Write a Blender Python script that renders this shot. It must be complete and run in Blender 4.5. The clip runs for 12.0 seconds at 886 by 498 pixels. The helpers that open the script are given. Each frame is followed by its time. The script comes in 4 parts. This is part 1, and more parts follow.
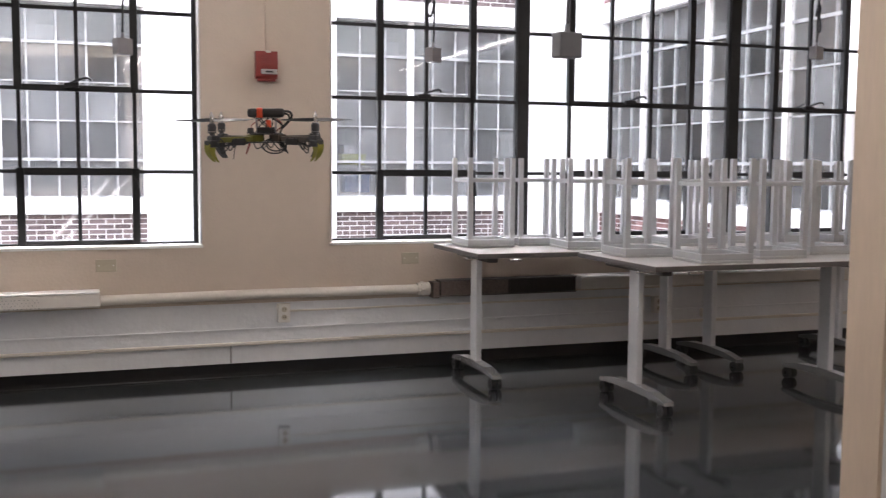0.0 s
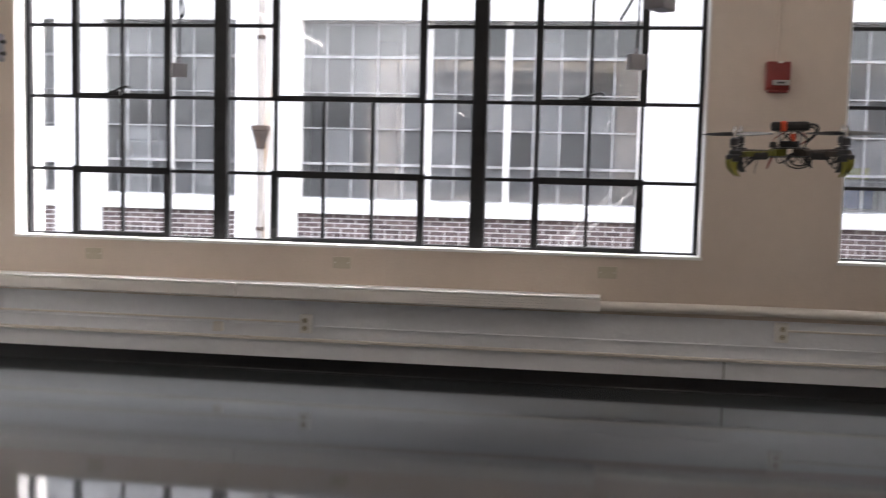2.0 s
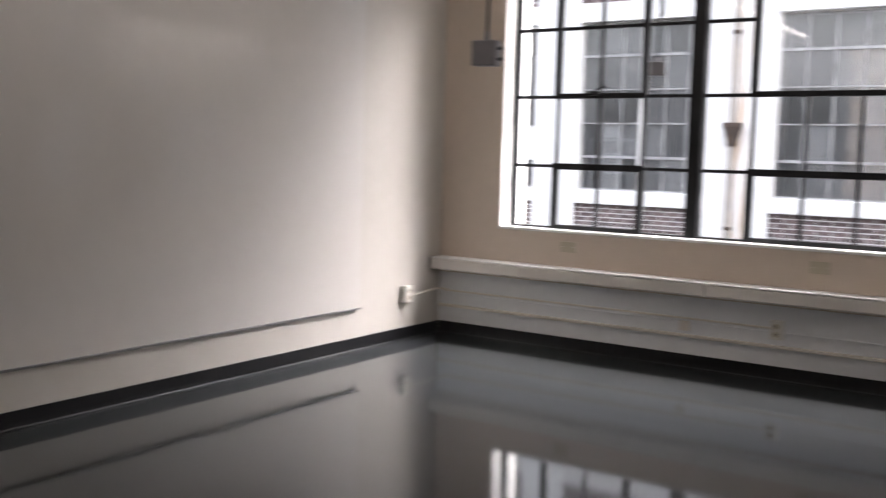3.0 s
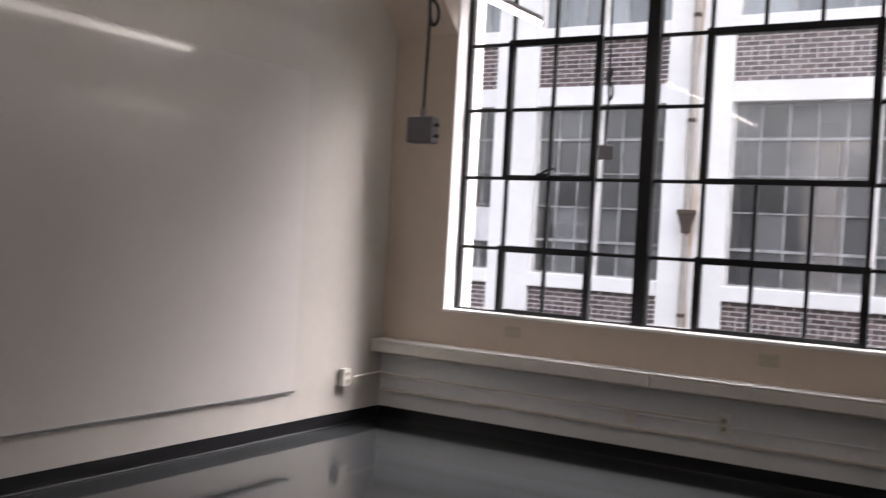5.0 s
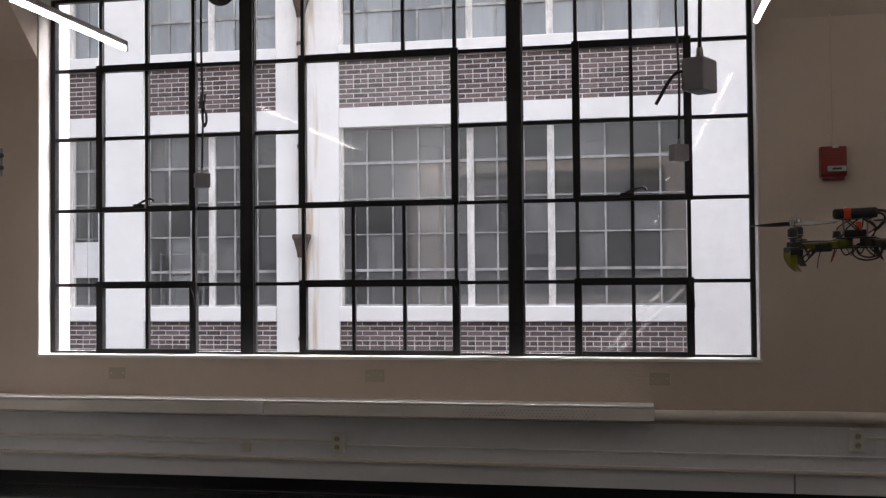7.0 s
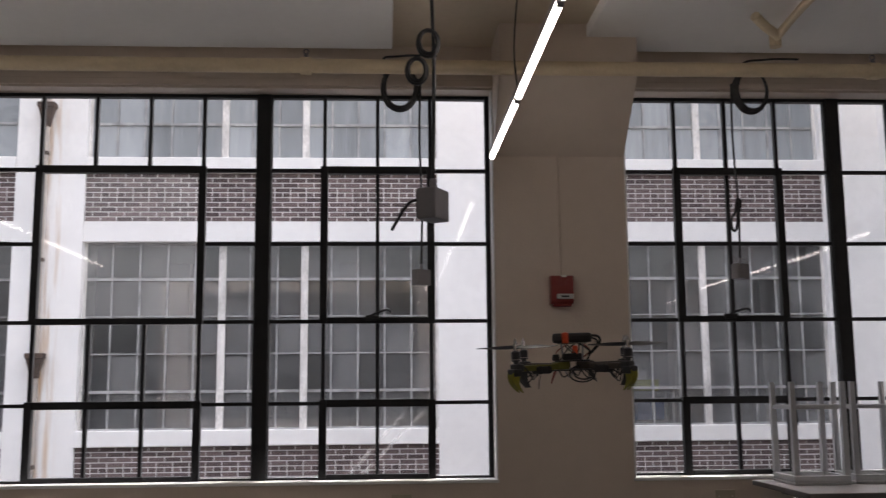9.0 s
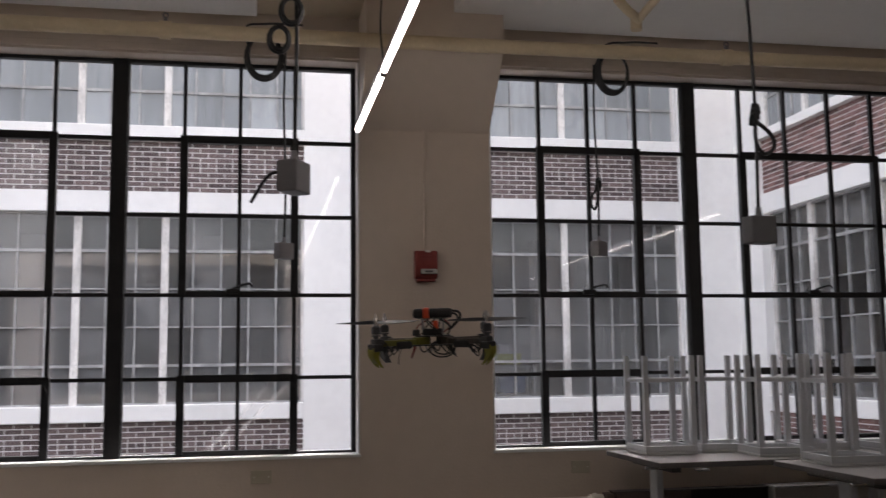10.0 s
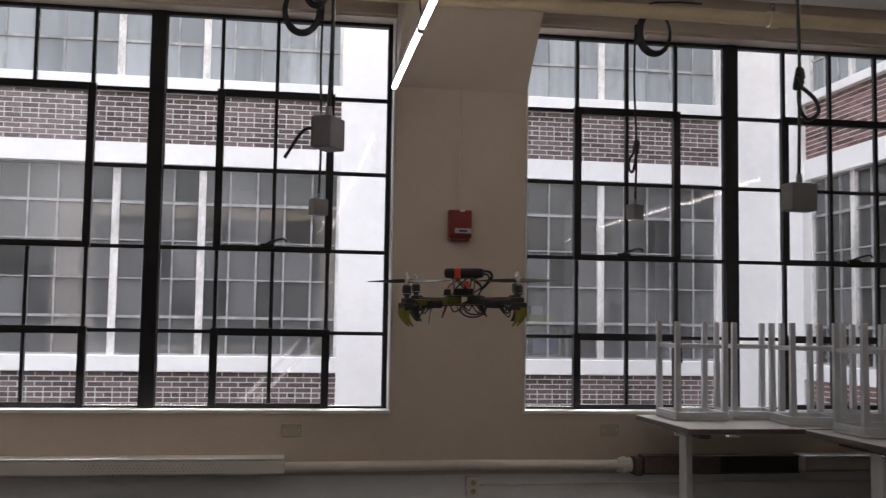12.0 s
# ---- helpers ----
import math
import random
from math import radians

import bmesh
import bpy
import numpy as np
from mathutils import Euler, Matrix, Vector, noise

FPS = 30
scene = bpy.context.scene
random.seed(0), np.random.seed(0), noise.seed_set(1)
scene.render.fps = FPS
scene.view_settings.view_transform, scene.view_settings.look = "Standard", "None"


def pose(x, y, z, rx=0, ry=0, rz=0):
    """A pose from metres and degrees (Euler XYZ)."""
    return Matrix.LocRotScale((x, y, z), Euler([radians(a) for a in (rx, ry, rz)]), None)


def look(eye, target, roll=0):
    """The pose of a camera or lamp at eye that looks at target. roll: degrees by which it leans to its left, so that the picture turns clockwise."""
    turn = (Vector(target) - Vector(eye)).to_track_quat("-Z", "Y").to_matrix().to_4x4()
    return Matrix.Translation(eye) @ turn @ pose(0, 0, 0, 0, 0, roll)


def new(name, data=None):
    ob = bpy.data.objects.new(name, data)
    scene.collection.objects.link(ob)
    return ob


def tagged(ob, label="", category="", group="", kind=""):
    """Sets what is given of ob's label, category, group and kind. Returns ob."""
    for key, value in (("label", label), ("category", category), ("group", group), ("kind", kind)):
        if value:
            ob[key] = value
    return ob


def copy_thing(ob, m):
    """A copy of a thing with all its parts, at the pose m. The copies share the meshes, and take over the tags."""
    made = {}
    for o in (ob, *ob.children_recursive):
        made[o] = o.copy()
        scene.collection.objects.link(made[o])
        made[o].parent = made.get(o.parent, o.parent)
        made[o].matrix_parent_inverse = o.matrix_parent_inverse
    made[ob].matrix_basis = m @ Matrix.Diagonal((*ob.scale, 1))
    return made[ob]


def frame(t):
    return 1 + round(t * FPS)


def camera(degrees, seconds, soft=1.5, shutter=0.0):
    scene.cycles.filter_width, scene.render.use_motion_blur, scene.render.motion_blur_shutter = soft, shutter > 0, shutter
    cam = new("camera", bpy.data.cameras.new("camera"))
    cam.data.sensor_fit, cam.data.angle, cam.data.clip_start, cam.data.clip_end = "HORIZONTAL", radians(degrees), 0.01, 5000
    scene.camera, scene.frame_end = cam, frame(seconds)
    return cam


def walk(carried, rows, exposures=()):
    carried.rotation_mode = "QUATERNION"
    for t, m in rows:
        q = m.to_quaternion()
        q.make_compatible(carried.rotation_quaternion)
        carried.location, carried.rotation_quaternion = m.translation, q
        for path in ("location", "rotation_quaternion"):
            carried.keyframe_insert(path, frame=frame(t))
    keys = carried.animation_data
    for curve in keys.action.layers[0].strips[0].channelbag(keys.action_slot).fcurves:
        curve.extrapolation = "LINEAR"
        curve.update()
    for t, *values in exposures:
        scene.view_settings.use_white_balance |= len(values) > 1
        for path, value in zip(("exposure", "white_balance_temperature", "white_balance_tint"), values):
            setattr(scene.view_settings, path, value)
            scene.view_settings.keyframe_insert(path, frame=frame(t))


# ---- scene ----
cam = camera(48.0, 12.0, soft=1.2, shutter=0.33)
PATH = [
    (0, (4.263, -6.056, 1.289), (4.922, -4.175, 1.123), 0.4),
    (0.5, (4.223, -6.052, 1.291), (4.732, -4.123, 1.148), 0.6),
    (1, (4.185, -6.05, 1.294), (4.392, -4.065, 1.164), 0.8),
    (1.5, (4.154, -6.049, 1.296), (4.106, -4.053, 1.174), 1.2),
    (2, (4.129, -6.052, 1.296), (3.863, -4.076, 1.137), 1.4),
    (2.5, (4.1, -6.054, 1.296), (3.466, -4.169, 1.088), 1.8),
    (3, (4.072, -6.041, 1.295), (2.963, -4.388, 1.108), 1.6),
    (3.2, (4.065, -6.025, 1.295), (2.836, -4.459, 1.102), 1.6),
    (4.8, (4.046, -5.808, 1.304), (2.918, -4.157, 1.236), 1.9),
    (5, (4.05, -5.781, 1.305), (2.996, -4.081, 1.279), 3.2),
    (5.5, (4.075, -5.724, 1.306), (3.261, -3.897, 1.336), -0.0),
    (6, (4.108, -5.692, 1.306), (3.508, -3.785, 1.317), -0.8),
    (6.5, (4.144, -5.683, 1.306), (3.72, -3.728, 1.327), 0.2),
    (6.7, (4.155, -5.684, 1.306), (3.757, -3.724, 1.335), -0.1),
    (8.3, (4.221, -5.725, 1.299), (4.044, -3.749, 1.558), -0.2),
    (8.5, (4.228, -5.726, 1.299), (4.115, -3.752, 1.597), -0.1),
    (9, (4.241, -5.72, 1.299), (4.352, -3.743, 1.585), -0.5),
    (9.5, (4.25, -5.708, 1.302), (4.46, -3.738, 1.572), -0.7),
    (10, (4.266, -5.698, 1.303), (4.639, -3.747, 1.535), -0.7),
    (10.5, (4.28, -5.688, 1.304), (4.773, -3.759, 1.495), -0.5),
    (11, (4.286, -5.681, 1.305), (4.742, -3.741, 1.466), -0.0),
    (11.5, (4.284, -5.68, 1.306), (4.682, -3.727, 1.469), 0.3),
    (12, (4.279, -5.682, 1.307), (4.583, -3.711, 1.457), 0.9),
]
walk(cam, [(t, look(eye, target, roll)) for t, eye, target, roll in PATH],
     exposures=[(t, e, k, g) for t, e, k, g in ((0.0, 3.42, 6250, 17), (0.5, 3.35, 6250, 17), (1.0, 3.12, 6250, 17), (2.5, 2.56, 6270, 15),
                                                (3.2, 2.3, 6300, 16), (5.0, 1.84, 6350, 18), (5.5, 1.70, 6360, 18), (6.5, 1.60, 6400, 17), (8.5, 1.48, 6440, 18), (9.5, 1.56, 6440, 18), (12.0, 1.82, 6420, 16))])
SKY, SUN, TUBE_GLOW = 0.265, 0.6, 5.2

# ---------- light ----------
world = bpy.data.worlds.new("world")
scene.world = world
world.use_nodes = True
wn = world.node_tree
sky = wn.nodes.new("ShaderNodeTexSky")
sky.sky_type = 'NISHITA'
sky.sun_disc = False
sky.sun_elevation = radians(48)
sky.sun_rotation = radians(52)
sky.dust_density = 9.0
sky.air_density = 1.5
soft_sky = wn.nodes.new("ShaderNodeHueSaturation")
soft_sky.inputs["Saturation"].default_value = 0.25
wn.links.new(sky.outputs[0], soft_sky.inputs["Color"])
wn.links.new(soft_sky.outputs[0], wn.nodes["Background"].inputs[0])
wn.nodes["Background"].inputs[1].default_value = SKY

sun_data = bpy.data.lights.new("sun", 'SUN')
sun_data.energy = SUN
sun_data.angle = radians(36)
sun_data.color = (0.97, 0.985, 1.0)
sun = new("sun", sun_data)
sun.matrix_world = look((0.527 * 40, 0.412 * 40, 0.743 * 40), (0, 0, 0))

# ---------- materials ----------
def material(name, color, rough=0.6, metal=0.0, vary=0.12, scale=6.0, bump=0.0, bump_scale=80.0, spec=0.5,
             coat=0.0, bump_detail=3, second=None, per_object=0.0, per_island=0.0, rough_vary=0.0, stretch=(1, 1, 1)):
    m = bpy.data.materials.new(name)
    m.use_nodes = True
    nt = m.node_tree
    b = nt.nodes["Principled BSDF"]
    b.inputs["Roughness"].default_value = rough
    b.inputs["Metallic"].default_value = metal
    b.inputs["Specular IOR Level"].default_value = spec
    b.inputs["Coat Weight"].default_value = coat
    tc = nt.nodes.new("ShaderNodeTexCoord")
    mp = nt.nodes.new("ShaderNodeMapping")
    mp.inputs["Scale"].default_value = stretch
    nt.links.new(tc.outputs["Object"], mp.inputs[0])
    n1 = nt.nodes.new("ShaderNodeTexNoise")
    n1.inputs["Scale"].default_value = scale
    n1.inputs["Detail"].default_value = 6
    n2 = nt.nodes.new("ShaderNodeTexNoise")
    n2.inputs["Scale"].default_value = scale * 9
    n2.inputs["Detail"].default_value = 4
    for n in (n1, n2):
        nt.links.new(mp.outputs[0], n.inputs["Vector"])
    add = nt.nodes.new("ShaderNodeMath")
    add.operation = 'MULTIPLY_ADD'
    add.inputs[1].default_value = 0.4
    nt.links.new(n2.outputs["Fac"], add.inputs[0])
    mul = nt.nodes.new("ShaderNodeMath")
    mul.operation = 'MULTIPLY'
    mul.inputs[1].default_value = 0.6
    nt.links.new(n1.outputs["Fac"], mul.inputs[0])
    nt.links.new(mul.outputs[0], add.inputs[2])
    last = add.outputs[0]
    if per_object or per_island:
        if per_island:
            src = nt.nodes.new("ShaderNodeNewGeometry").outputs["Random Per Island"]
            amount = per_island
        else:
            src = nt.nodes.new("ShaderNodeObjectInfo").outputs["Random"]
            amount = per_object
        mix = nt.nodes.new("ShaderNodeMix")
        mix.inputs[0].default_value = amount
        nt.links.new(last, mix.inputs[2])
        nt.links.new(src, mix.inputs[3])
        last = mix.outputs[0]
    ramp = nt.nodes.new("ShaderNodeValToRGB")
    lo = [c * (1 - vary) for c in color]
    hi = second or [min(1, c * (1 + vary)) for c in color]
    ramp.color_ramp.elements[0].position, ramp.color_ramp.elements[1].position = 0.3, 0.7
    if per_object or per_island:
        ramp.color_ramp.elements[0].position, ramp.color_ramp.elements[1].position = 0.1, 0.9
    ramp.color_ramp.elements[0].color = (*lo, 1)
    ramp.color_ramp.elements[1].color = (*hi, 1)
    nt.links.new(last, ramp.inputs[0])
    nt.links.new(ramp.outputs[0], b.inputs["Base Color"])
    if rough_vary:
        rr = nt.nodes.new("ShaderNodeMapRange")
        rr.inputs[1].default_value, rr.inputs[2].default_value = 0.35, 0.65
        rr.inputs[3].default_value, rr.inputs[4].default_value = max(0.02, rough - rough_vary), rough + rough_vary
        nt.links.new(n1.outputs["Fac"], rr.inputs[0])
        nt.links.new(rr.outputs[0], b.inputs["Roughness"])
    if bump:
        nb = nt.nodes.new("ShaderNodeTexNoise")
        nb.inputs["Scale"].default_value = bump_scale
        nb.inputs["Detail"].default_value = bump_detail
        nt.links.new(mp.outputs[0], nb.inputs["Vector"])
        bp = nt.nodes.new("ShaderNodeBump")
        bp.inputs["Strength"].default_value = bump
        bp.inputs["Distance"].default_value = 0.01
        nt.links.new(nb.outputs["Fac"], bp.inputs["Height"])
        nt.links.new(bp.outputs[0], b.inputs["Normal"])
    return m


def glass_material(name, tint, dirt=0.04, per_pane=False, milky=False):
    """Thin clear pane: transparent, with mirror gloss by Fresnel and a trace of dust."""
    m = bpy.data.materials.new(name)
    m.use_nodes = True
    nt = m.node_tree
    nt.nodes.remove(nt.nodes["Principled BSDF"])
    out = nt.nodes["Material Output"]
    tr = nt.nodes.new("ShaderNodeBsdfTransparent")
    tr.inputs[0].default_value = (*tint, 1)
    gl = nt.nodes.new("ShaderNodeBsdfGlossy")
    gl.inputs["Roughness"].default_value = 0.01
    fr = nt.nodes.new("ShaderNodeFresnel")
    fr.inputs["IOR"].default_value = 1.5
    df = nt.nodes.new("ShaderNodeBsdfTranslucent" if milky else "ShaderNodeBsdfDiffuse")
    df.inputs[0].default_value = (0.6, 0.6, 0.6, 1)
    nz = nt.nodes.new("ShaderNodeTexNoise")
    nz.inputs["Scale"].default_value = 3.0
    nz.inputs["Detail"].default_value = 5
    tc = nt.nodes.new("ShaderNodeTexCoord")
    nt.links.new(tc.outputs["Object"], nz.inputs["Vector"])
    mm = nt.nodes.new("ShaderNodeMath")
    mm.operation = 'MULTIPLY'
    mm.inputs[1].default_value = dirt
    nt.links.new(nz.outputs["Fac"], mm.inputs[0])
    amount = mm.outputs[0]
    if per_pane:
        spread = nt.nodes.new("ShaderNodeMapRange")
        spread.inputs[3].default_value, spread.inputs[4].default_value = 0.35, 1.75
        nt.links.new(nt.nodes.new("ShaderNodeObjectInfo").outputs["Random"], spread.inputs[0])
        each = nt.nodes.new("ShaderNodeMath")
        each.operation = 'MULTIPLY'
        nt.links.new(amount, each.inputs[0])
        nt.links.new(spread.outputs[0], each.inputs[1])
        amount = each.outputs[0]
    m1 = nt.nodes.new("ShaderNodeMixShader")
    nt.links.new(amount, m1.inputs[0])
    nt.links.new(tr.outputs[0], m1.inputs[1])
    nt.links.new(df.outputs[0], m1.inputs[2])
    m2 = nt.nodes.new("ShaderNodeMixShader")
    nt.links.new(fr.outputs[0], m2.inputs[0])
    nt.links.new(m1.outputs[0], m2.inputs[1])
    nt.links.new(gl.outputs[0], m2.inputs[2])
    nt.links.new(m2.outputs[0], out.inputs[0])
    return m


def glow(name, color, strength):
    m = bpy.data.materials.new(name)
    m.use_nodes = True
    b = m.node_tree.nodes["Principled BSDF"]
    b.inputs["Base Color"].default_value = (0.8, 0.8, 0.8, 1)
    b.inputs["Emission Color"].default_value = (*color, 1)
    b.inputs["Emission Strength"].default_value = strength
    return m


BEIGE = material("beige_wall_paint", (0.62, 0.525, 0.44), 0.42, vary=0.05, scale=1.2, bump=0.15, bump_scale=60)
LOWER = material("grey_white_wall_paint", (0.78, 0.79, 0.81), 0.5, vary=0.06, scale=1.5, bump=0.2, bump_scale=40)
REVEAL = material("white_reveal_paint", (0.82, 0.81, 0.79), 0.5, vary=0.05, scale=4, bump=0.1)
CEIL = material("ceiling_slab_paint", (0.60, 0.50, 0.37), 0.7, vary=0.06, scale=2, bump=0.2, bump_scale=30)
CLOUD = material("white_ceiling_panel", (0.80, 0.78, 0.75), 0.75, vary=0.03, scale=2)
SMEAR = glass_material("smeared_glass_film", (0.95, 0.95, 0.95), 0.30, milky=True)
FLOOR = material("dark_polished_floor", (0.036, 0.039, 0.042), 0.075, vary=0.15, scale=0.8, bump=0.22, bump_scale=1.5, bump_detail=1,
                 stretch=(0.16, 1.5, 1), spec=0.58, rough_vary=0.03, second=(0.049, 0.053, 0.056))
BASE = material("black_rubber_base", (0.010, 0.010, 0.011), 0.36, vary=0.2, scale=5, spec=0.4)
STEEL = material("black_painted_steel", (0.013, 0.013, 0.014), 0.5, spec=0.35, vary=0.35, scale=12, bump=0.2, bump_scale=60)
PANE = glass_material("window_glass", (0.97, 0.98, 0.98), 0.06)
HAZE = glass_material("hazy_acrylic_pane", (0.95, 0.96, 0.96), 0.085, milky=True)
WESTPAINT = material("pale_beige_wall_paint", (0.55, 0.52, 0.48), 0.24, vary=0.05, scale=1.2, bump=0.15, bump_scale=60)
BOARD = material("whiteboard_enamel", (0.58, 0.552, 0.525), 0.115, vary=0.03, scale=1.0, rough_vary=0.04, spec=0.5)
GREYTRIM = material("grey_aluminium_trim", (0.30, 0.30, 0.30), 0.4, metal=0.6, vary=0.1)
IVORY = material("ivory_plastic", (0.48, 0.43, 0.325), 0.45, vary=0.06, scale=10)
WHITEPLASTIC = material("white_plastic", (0.74, 0.72, 0.67), 0.4, vary=0.05, scale=20)
DARKSLOT = material("dark_slot", (0.05, 0.05, 0.05), 0.6)
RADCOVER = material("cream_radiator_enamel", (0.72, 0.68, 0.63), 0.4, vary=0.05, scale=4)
PIPE = material("cream_pipe_paint", (0.74, 0.69, 0.62), 0.5, vary=0.08, scale=6, bump=0.3, bump_scale=30)
YPIPE = material("yellowed_pipe_paint", (0.66, 0.54, 0.36), 0.5, vary=0.1, scale=6, bump=0.2)
FINS = material("brown_fin_tube_grille", (0.055, 0.045, 0.040), 0.55, vary=0.4, scale=60, stretch=(4, 1, 0.3))
GUARD = material("brown_mesh_guard", (0.15, 0.115, 0.10), 0.6, vary=0.3, scale=70)
RED = material("red_alarm_plastic", (0.23, 0.030, 0.025), 0.4, vary=0.1, scale=15)
LENS = material("strobe_lens", (0.48, 0.47, 0.47), 0.15, vary=0.05)
GREYBOX = material("grey_outlet_box", (0.22, 0.21, 0.225), 0.5, vary=0.1, scale=20)
DARKBOX = material("dark_grey_outlet_box", (0.125, 0.125, 0.13), 0.5, vary=0.1, scale=20)
CORD = material("black_cord", (0.015, 0.015, 0.016), 0.5, vary=0.2, scale=40)
TUBE = glow("fluorescent_tube", (1.0, 0.93, 0.83), TUBE_GLOW)
LAMPBODY = material("grey_lamp_housing", (0.30, 0.29, 0.28), 0.4, metal=0.4, vary=0.1)
STOOLM = material("aluminium_stool_finish", (0.48, 0.49, 0.505), 0.34, metal=0.3, vary=0.08, scale=14, bump=0.1, bump_scale=90)
SEATM = material("grey_stool_seat", (0.50, 0.50, 0.50), 0.5, vary=0.1, scale=8)
TOPM = material("grey_laminate_tabletop", (0.38, 0.36, 0.35), 0.35, vary=0.08, scale=10)
FOOTM = material("polished_table_foot", (0.62, 0.62, 0.63), 0.2, metal=0.7, vary=0.08, scale=10)
EDGEM = material("dark_table_edge", (0.10, 0.09, 0.085), 0.5, vary=0.1)
LEGM = material("silver_table_leg", (0.70, 0.71, 0.73), 0.32, metal=0.25, vary=0.06, scale=8)
CASTER = material("black_caster", (0.02, 0.02, 0.02), 0.45, vary=0.2)
CHROME = material("chrome", (0.6, 0.6, 0.6), 0.15, metal=1.0, vary=0.05)
CONCRETE = material("white_painted_concrete", (0.82, 0.81, 0.80), 0.8, vary=0.07, scale=1.3, bump=0.3, bump_scale=25)
MORTAR = material("pale_mortar", (0.74, 0.72, 0.71), 0.9, vary=0.2, scale=3)
BRICK = material("dark_red_brick", (0.102, 0.074, 0.075), 0.85, vary=0.62, scale=5, bump=0.4, bump_scale=60,
                 second=(0.215, 0.160, 0.156), per_object=0.55)
BRICKS = material("dark_red_brick_rest", (0.102, 0.074, 0.075), 0.85, vary=0.55, scale=5, bump=0.4, bump_scale=60,
                  second=(0.215, 0.160, 0.156), per_island=0.55)
WINGBRICK = material("red_wing_brick", (0.135, 0.070, 0.066), 0.85, vary=0.5, scale=5, bump=0.4, bump_scale=60,
                     second=(0.28, 0.155, 0.145), per_island=0.75)
FARFRAME = material("weathered_grey_sash", (0.31, 0.31, 0.31), 0.6, vary=0.6, scale=6)
WHITEFRAME = material("peeling_white_mullion", (0.66, 0.64, 0.62), 0.75, vary=0.45, scale=7, stretch=(1, 1, 0.35))
FARGLASS = glass_material("dusty_far_glass", (0.80, 0.81, 0.82), 0.20, per_pane=True)
UPGLASS = material("curtained_far_glass", (0.15, 0.165, 0.18), 0.12, vary=0.5, scale=2.6, per_object=0.35,
                   second=(0.46, 0.49, 0.51), stretch=(4, 4, 0.3))
INSIDE = material("dim_inner_plaster", (0.45, 0.45, 0.45), 0.8, vary=0.15, scale=0.8)
RUST = material("rusty_iron", (0.06, 0.050, 0.046), 0.85, vary=0.5, scale=9, second=(0.115, 0.075, 0.055))
PIPEGREY = material("weathered_downpipe", (0.42, 0.39, 0.37), 0.75, vary=0.3, scale=8, second=(0.47, 0.42, 0.37))
GROUND = material("courtyard_asphalt", (0.10, 0.10, 0.10), 0.9, vary=0.3, scale=2)
CARBON = material("black_carbon_frame", (0.02, 0.02, 0.022), 0.35, vary=0.3, scale=30)
YELLOW = material("yellow_landing_leg", (0.22, 0.205, 0.015), 0.45, vary=0.1, scale=20)
ORANGE = material("orange_strap", (0.75, 0.09, 0.03), 0.5, vary=0.1, scale=20)
MOTOR = material("dark_motor_can", (0.08, 0.08, 0.085), 0.3, metal=0.7, vary=0.2)
BATTERY = material("black_battery_wrap", (0.022, 0.02, 0.02), 0.6, vary=0.3, scale=30)
ARMM = material("dark_brown_arm", (0.050, 0.038, 0.028), 0.45, vary=0.3, scale=25)
OLIVE = material("olive_arm", (0.13, 0.125, 0.015), 0.45, vary=0.2, scale=25)
PROP = material("grey_propeller", (0.06, 0.06, 0.06), 0.4, vary=0.1)

def rusty_pier(x_mid):
    """Pier paint with rust runs beside the downpipe, broken up by stretched noise."""
    m = CONCRETE.copy()
    m.name = "rust_streaked_pier_paint"
    nt = m.node_tree
    b = nt.nodes["Principled BSDF"]
    base = b.inputs["Base Color"].links[0].from_socket
    tc = nt.nodes.new("ShaderNodeTexCoord")
    sep = nt.nodes.new("ShaderNodeSeparateXYZ")
    nt.links.new(tc.outputs["Object"], sep.inputs[0])
    off = nt.nodes.new("ShaderNodeMath")
    off.operation = 'SUBTRACT'
    off.inputs[1].default_value = x_mid
    nt.links.new(sep.outputs["X"], off.inputs[0])
    ab = nt.nodes.new("ShaderNodeMath")
    ab.operation = 'ABSOLUTE'
    nt.links.new(off.outputs[0], ab.inputs[0])
    near = nt.nodes.new("ShaderNodeMapRange")
    near.inputs[1].default_value, near.inputs[2].default_value = 0.24, 0.06
    nt.links.new(ab.outputs[0], near.inputs[0])
    mp = nt.nodes.new("ShaderNodeMapping")
    mp.inputs["Scale"].default_value = (9, 9, 0.6)
    nt.links.new(tc.outputs["Object"], mp.inputs[0])
    nz = nt.nodes.new("ShaderNodeTexNoise")
    nz.inputs["Scale"].default_value = 1.6
    nz.inputs["Detail"].default_value = 6
    nt.links.new(mp.outputs[0], nz.inputs["Vector"])
    cut = nt.nodes.new("ShaderNodeMapRange")
    cut.inputs[1].default_value, cut.inputs[2].default_value = 0.48, 0.72
    nt.links.new(nz.outputs["Fac"], cut.inputs[0])
    mul = nt.nodes.new("ShaderNodeMath")
    mul.operation = 'MULTIPLY'
    nt.links.new(near.outputs[0], mul.inputs[0])
    nt.links.new(cut.outputs[0], mul.inputs[1])
    mix = nt.nodes.new("ShaderNodeMix")
    mix.data_type = 'RGBA'
    nt.links.new(mul.outputs[0], mix.inputs[0])
    nt.links.new(base, mix.inputs[6])
    mix.inputs[7].default_value = (0.52, 0.34, 0.18, 1)
    nt.links.new(mix.outputs[2], b.inputs["Base Color"])
    return m


RUSTPIER = rusty_pier(-0.15)

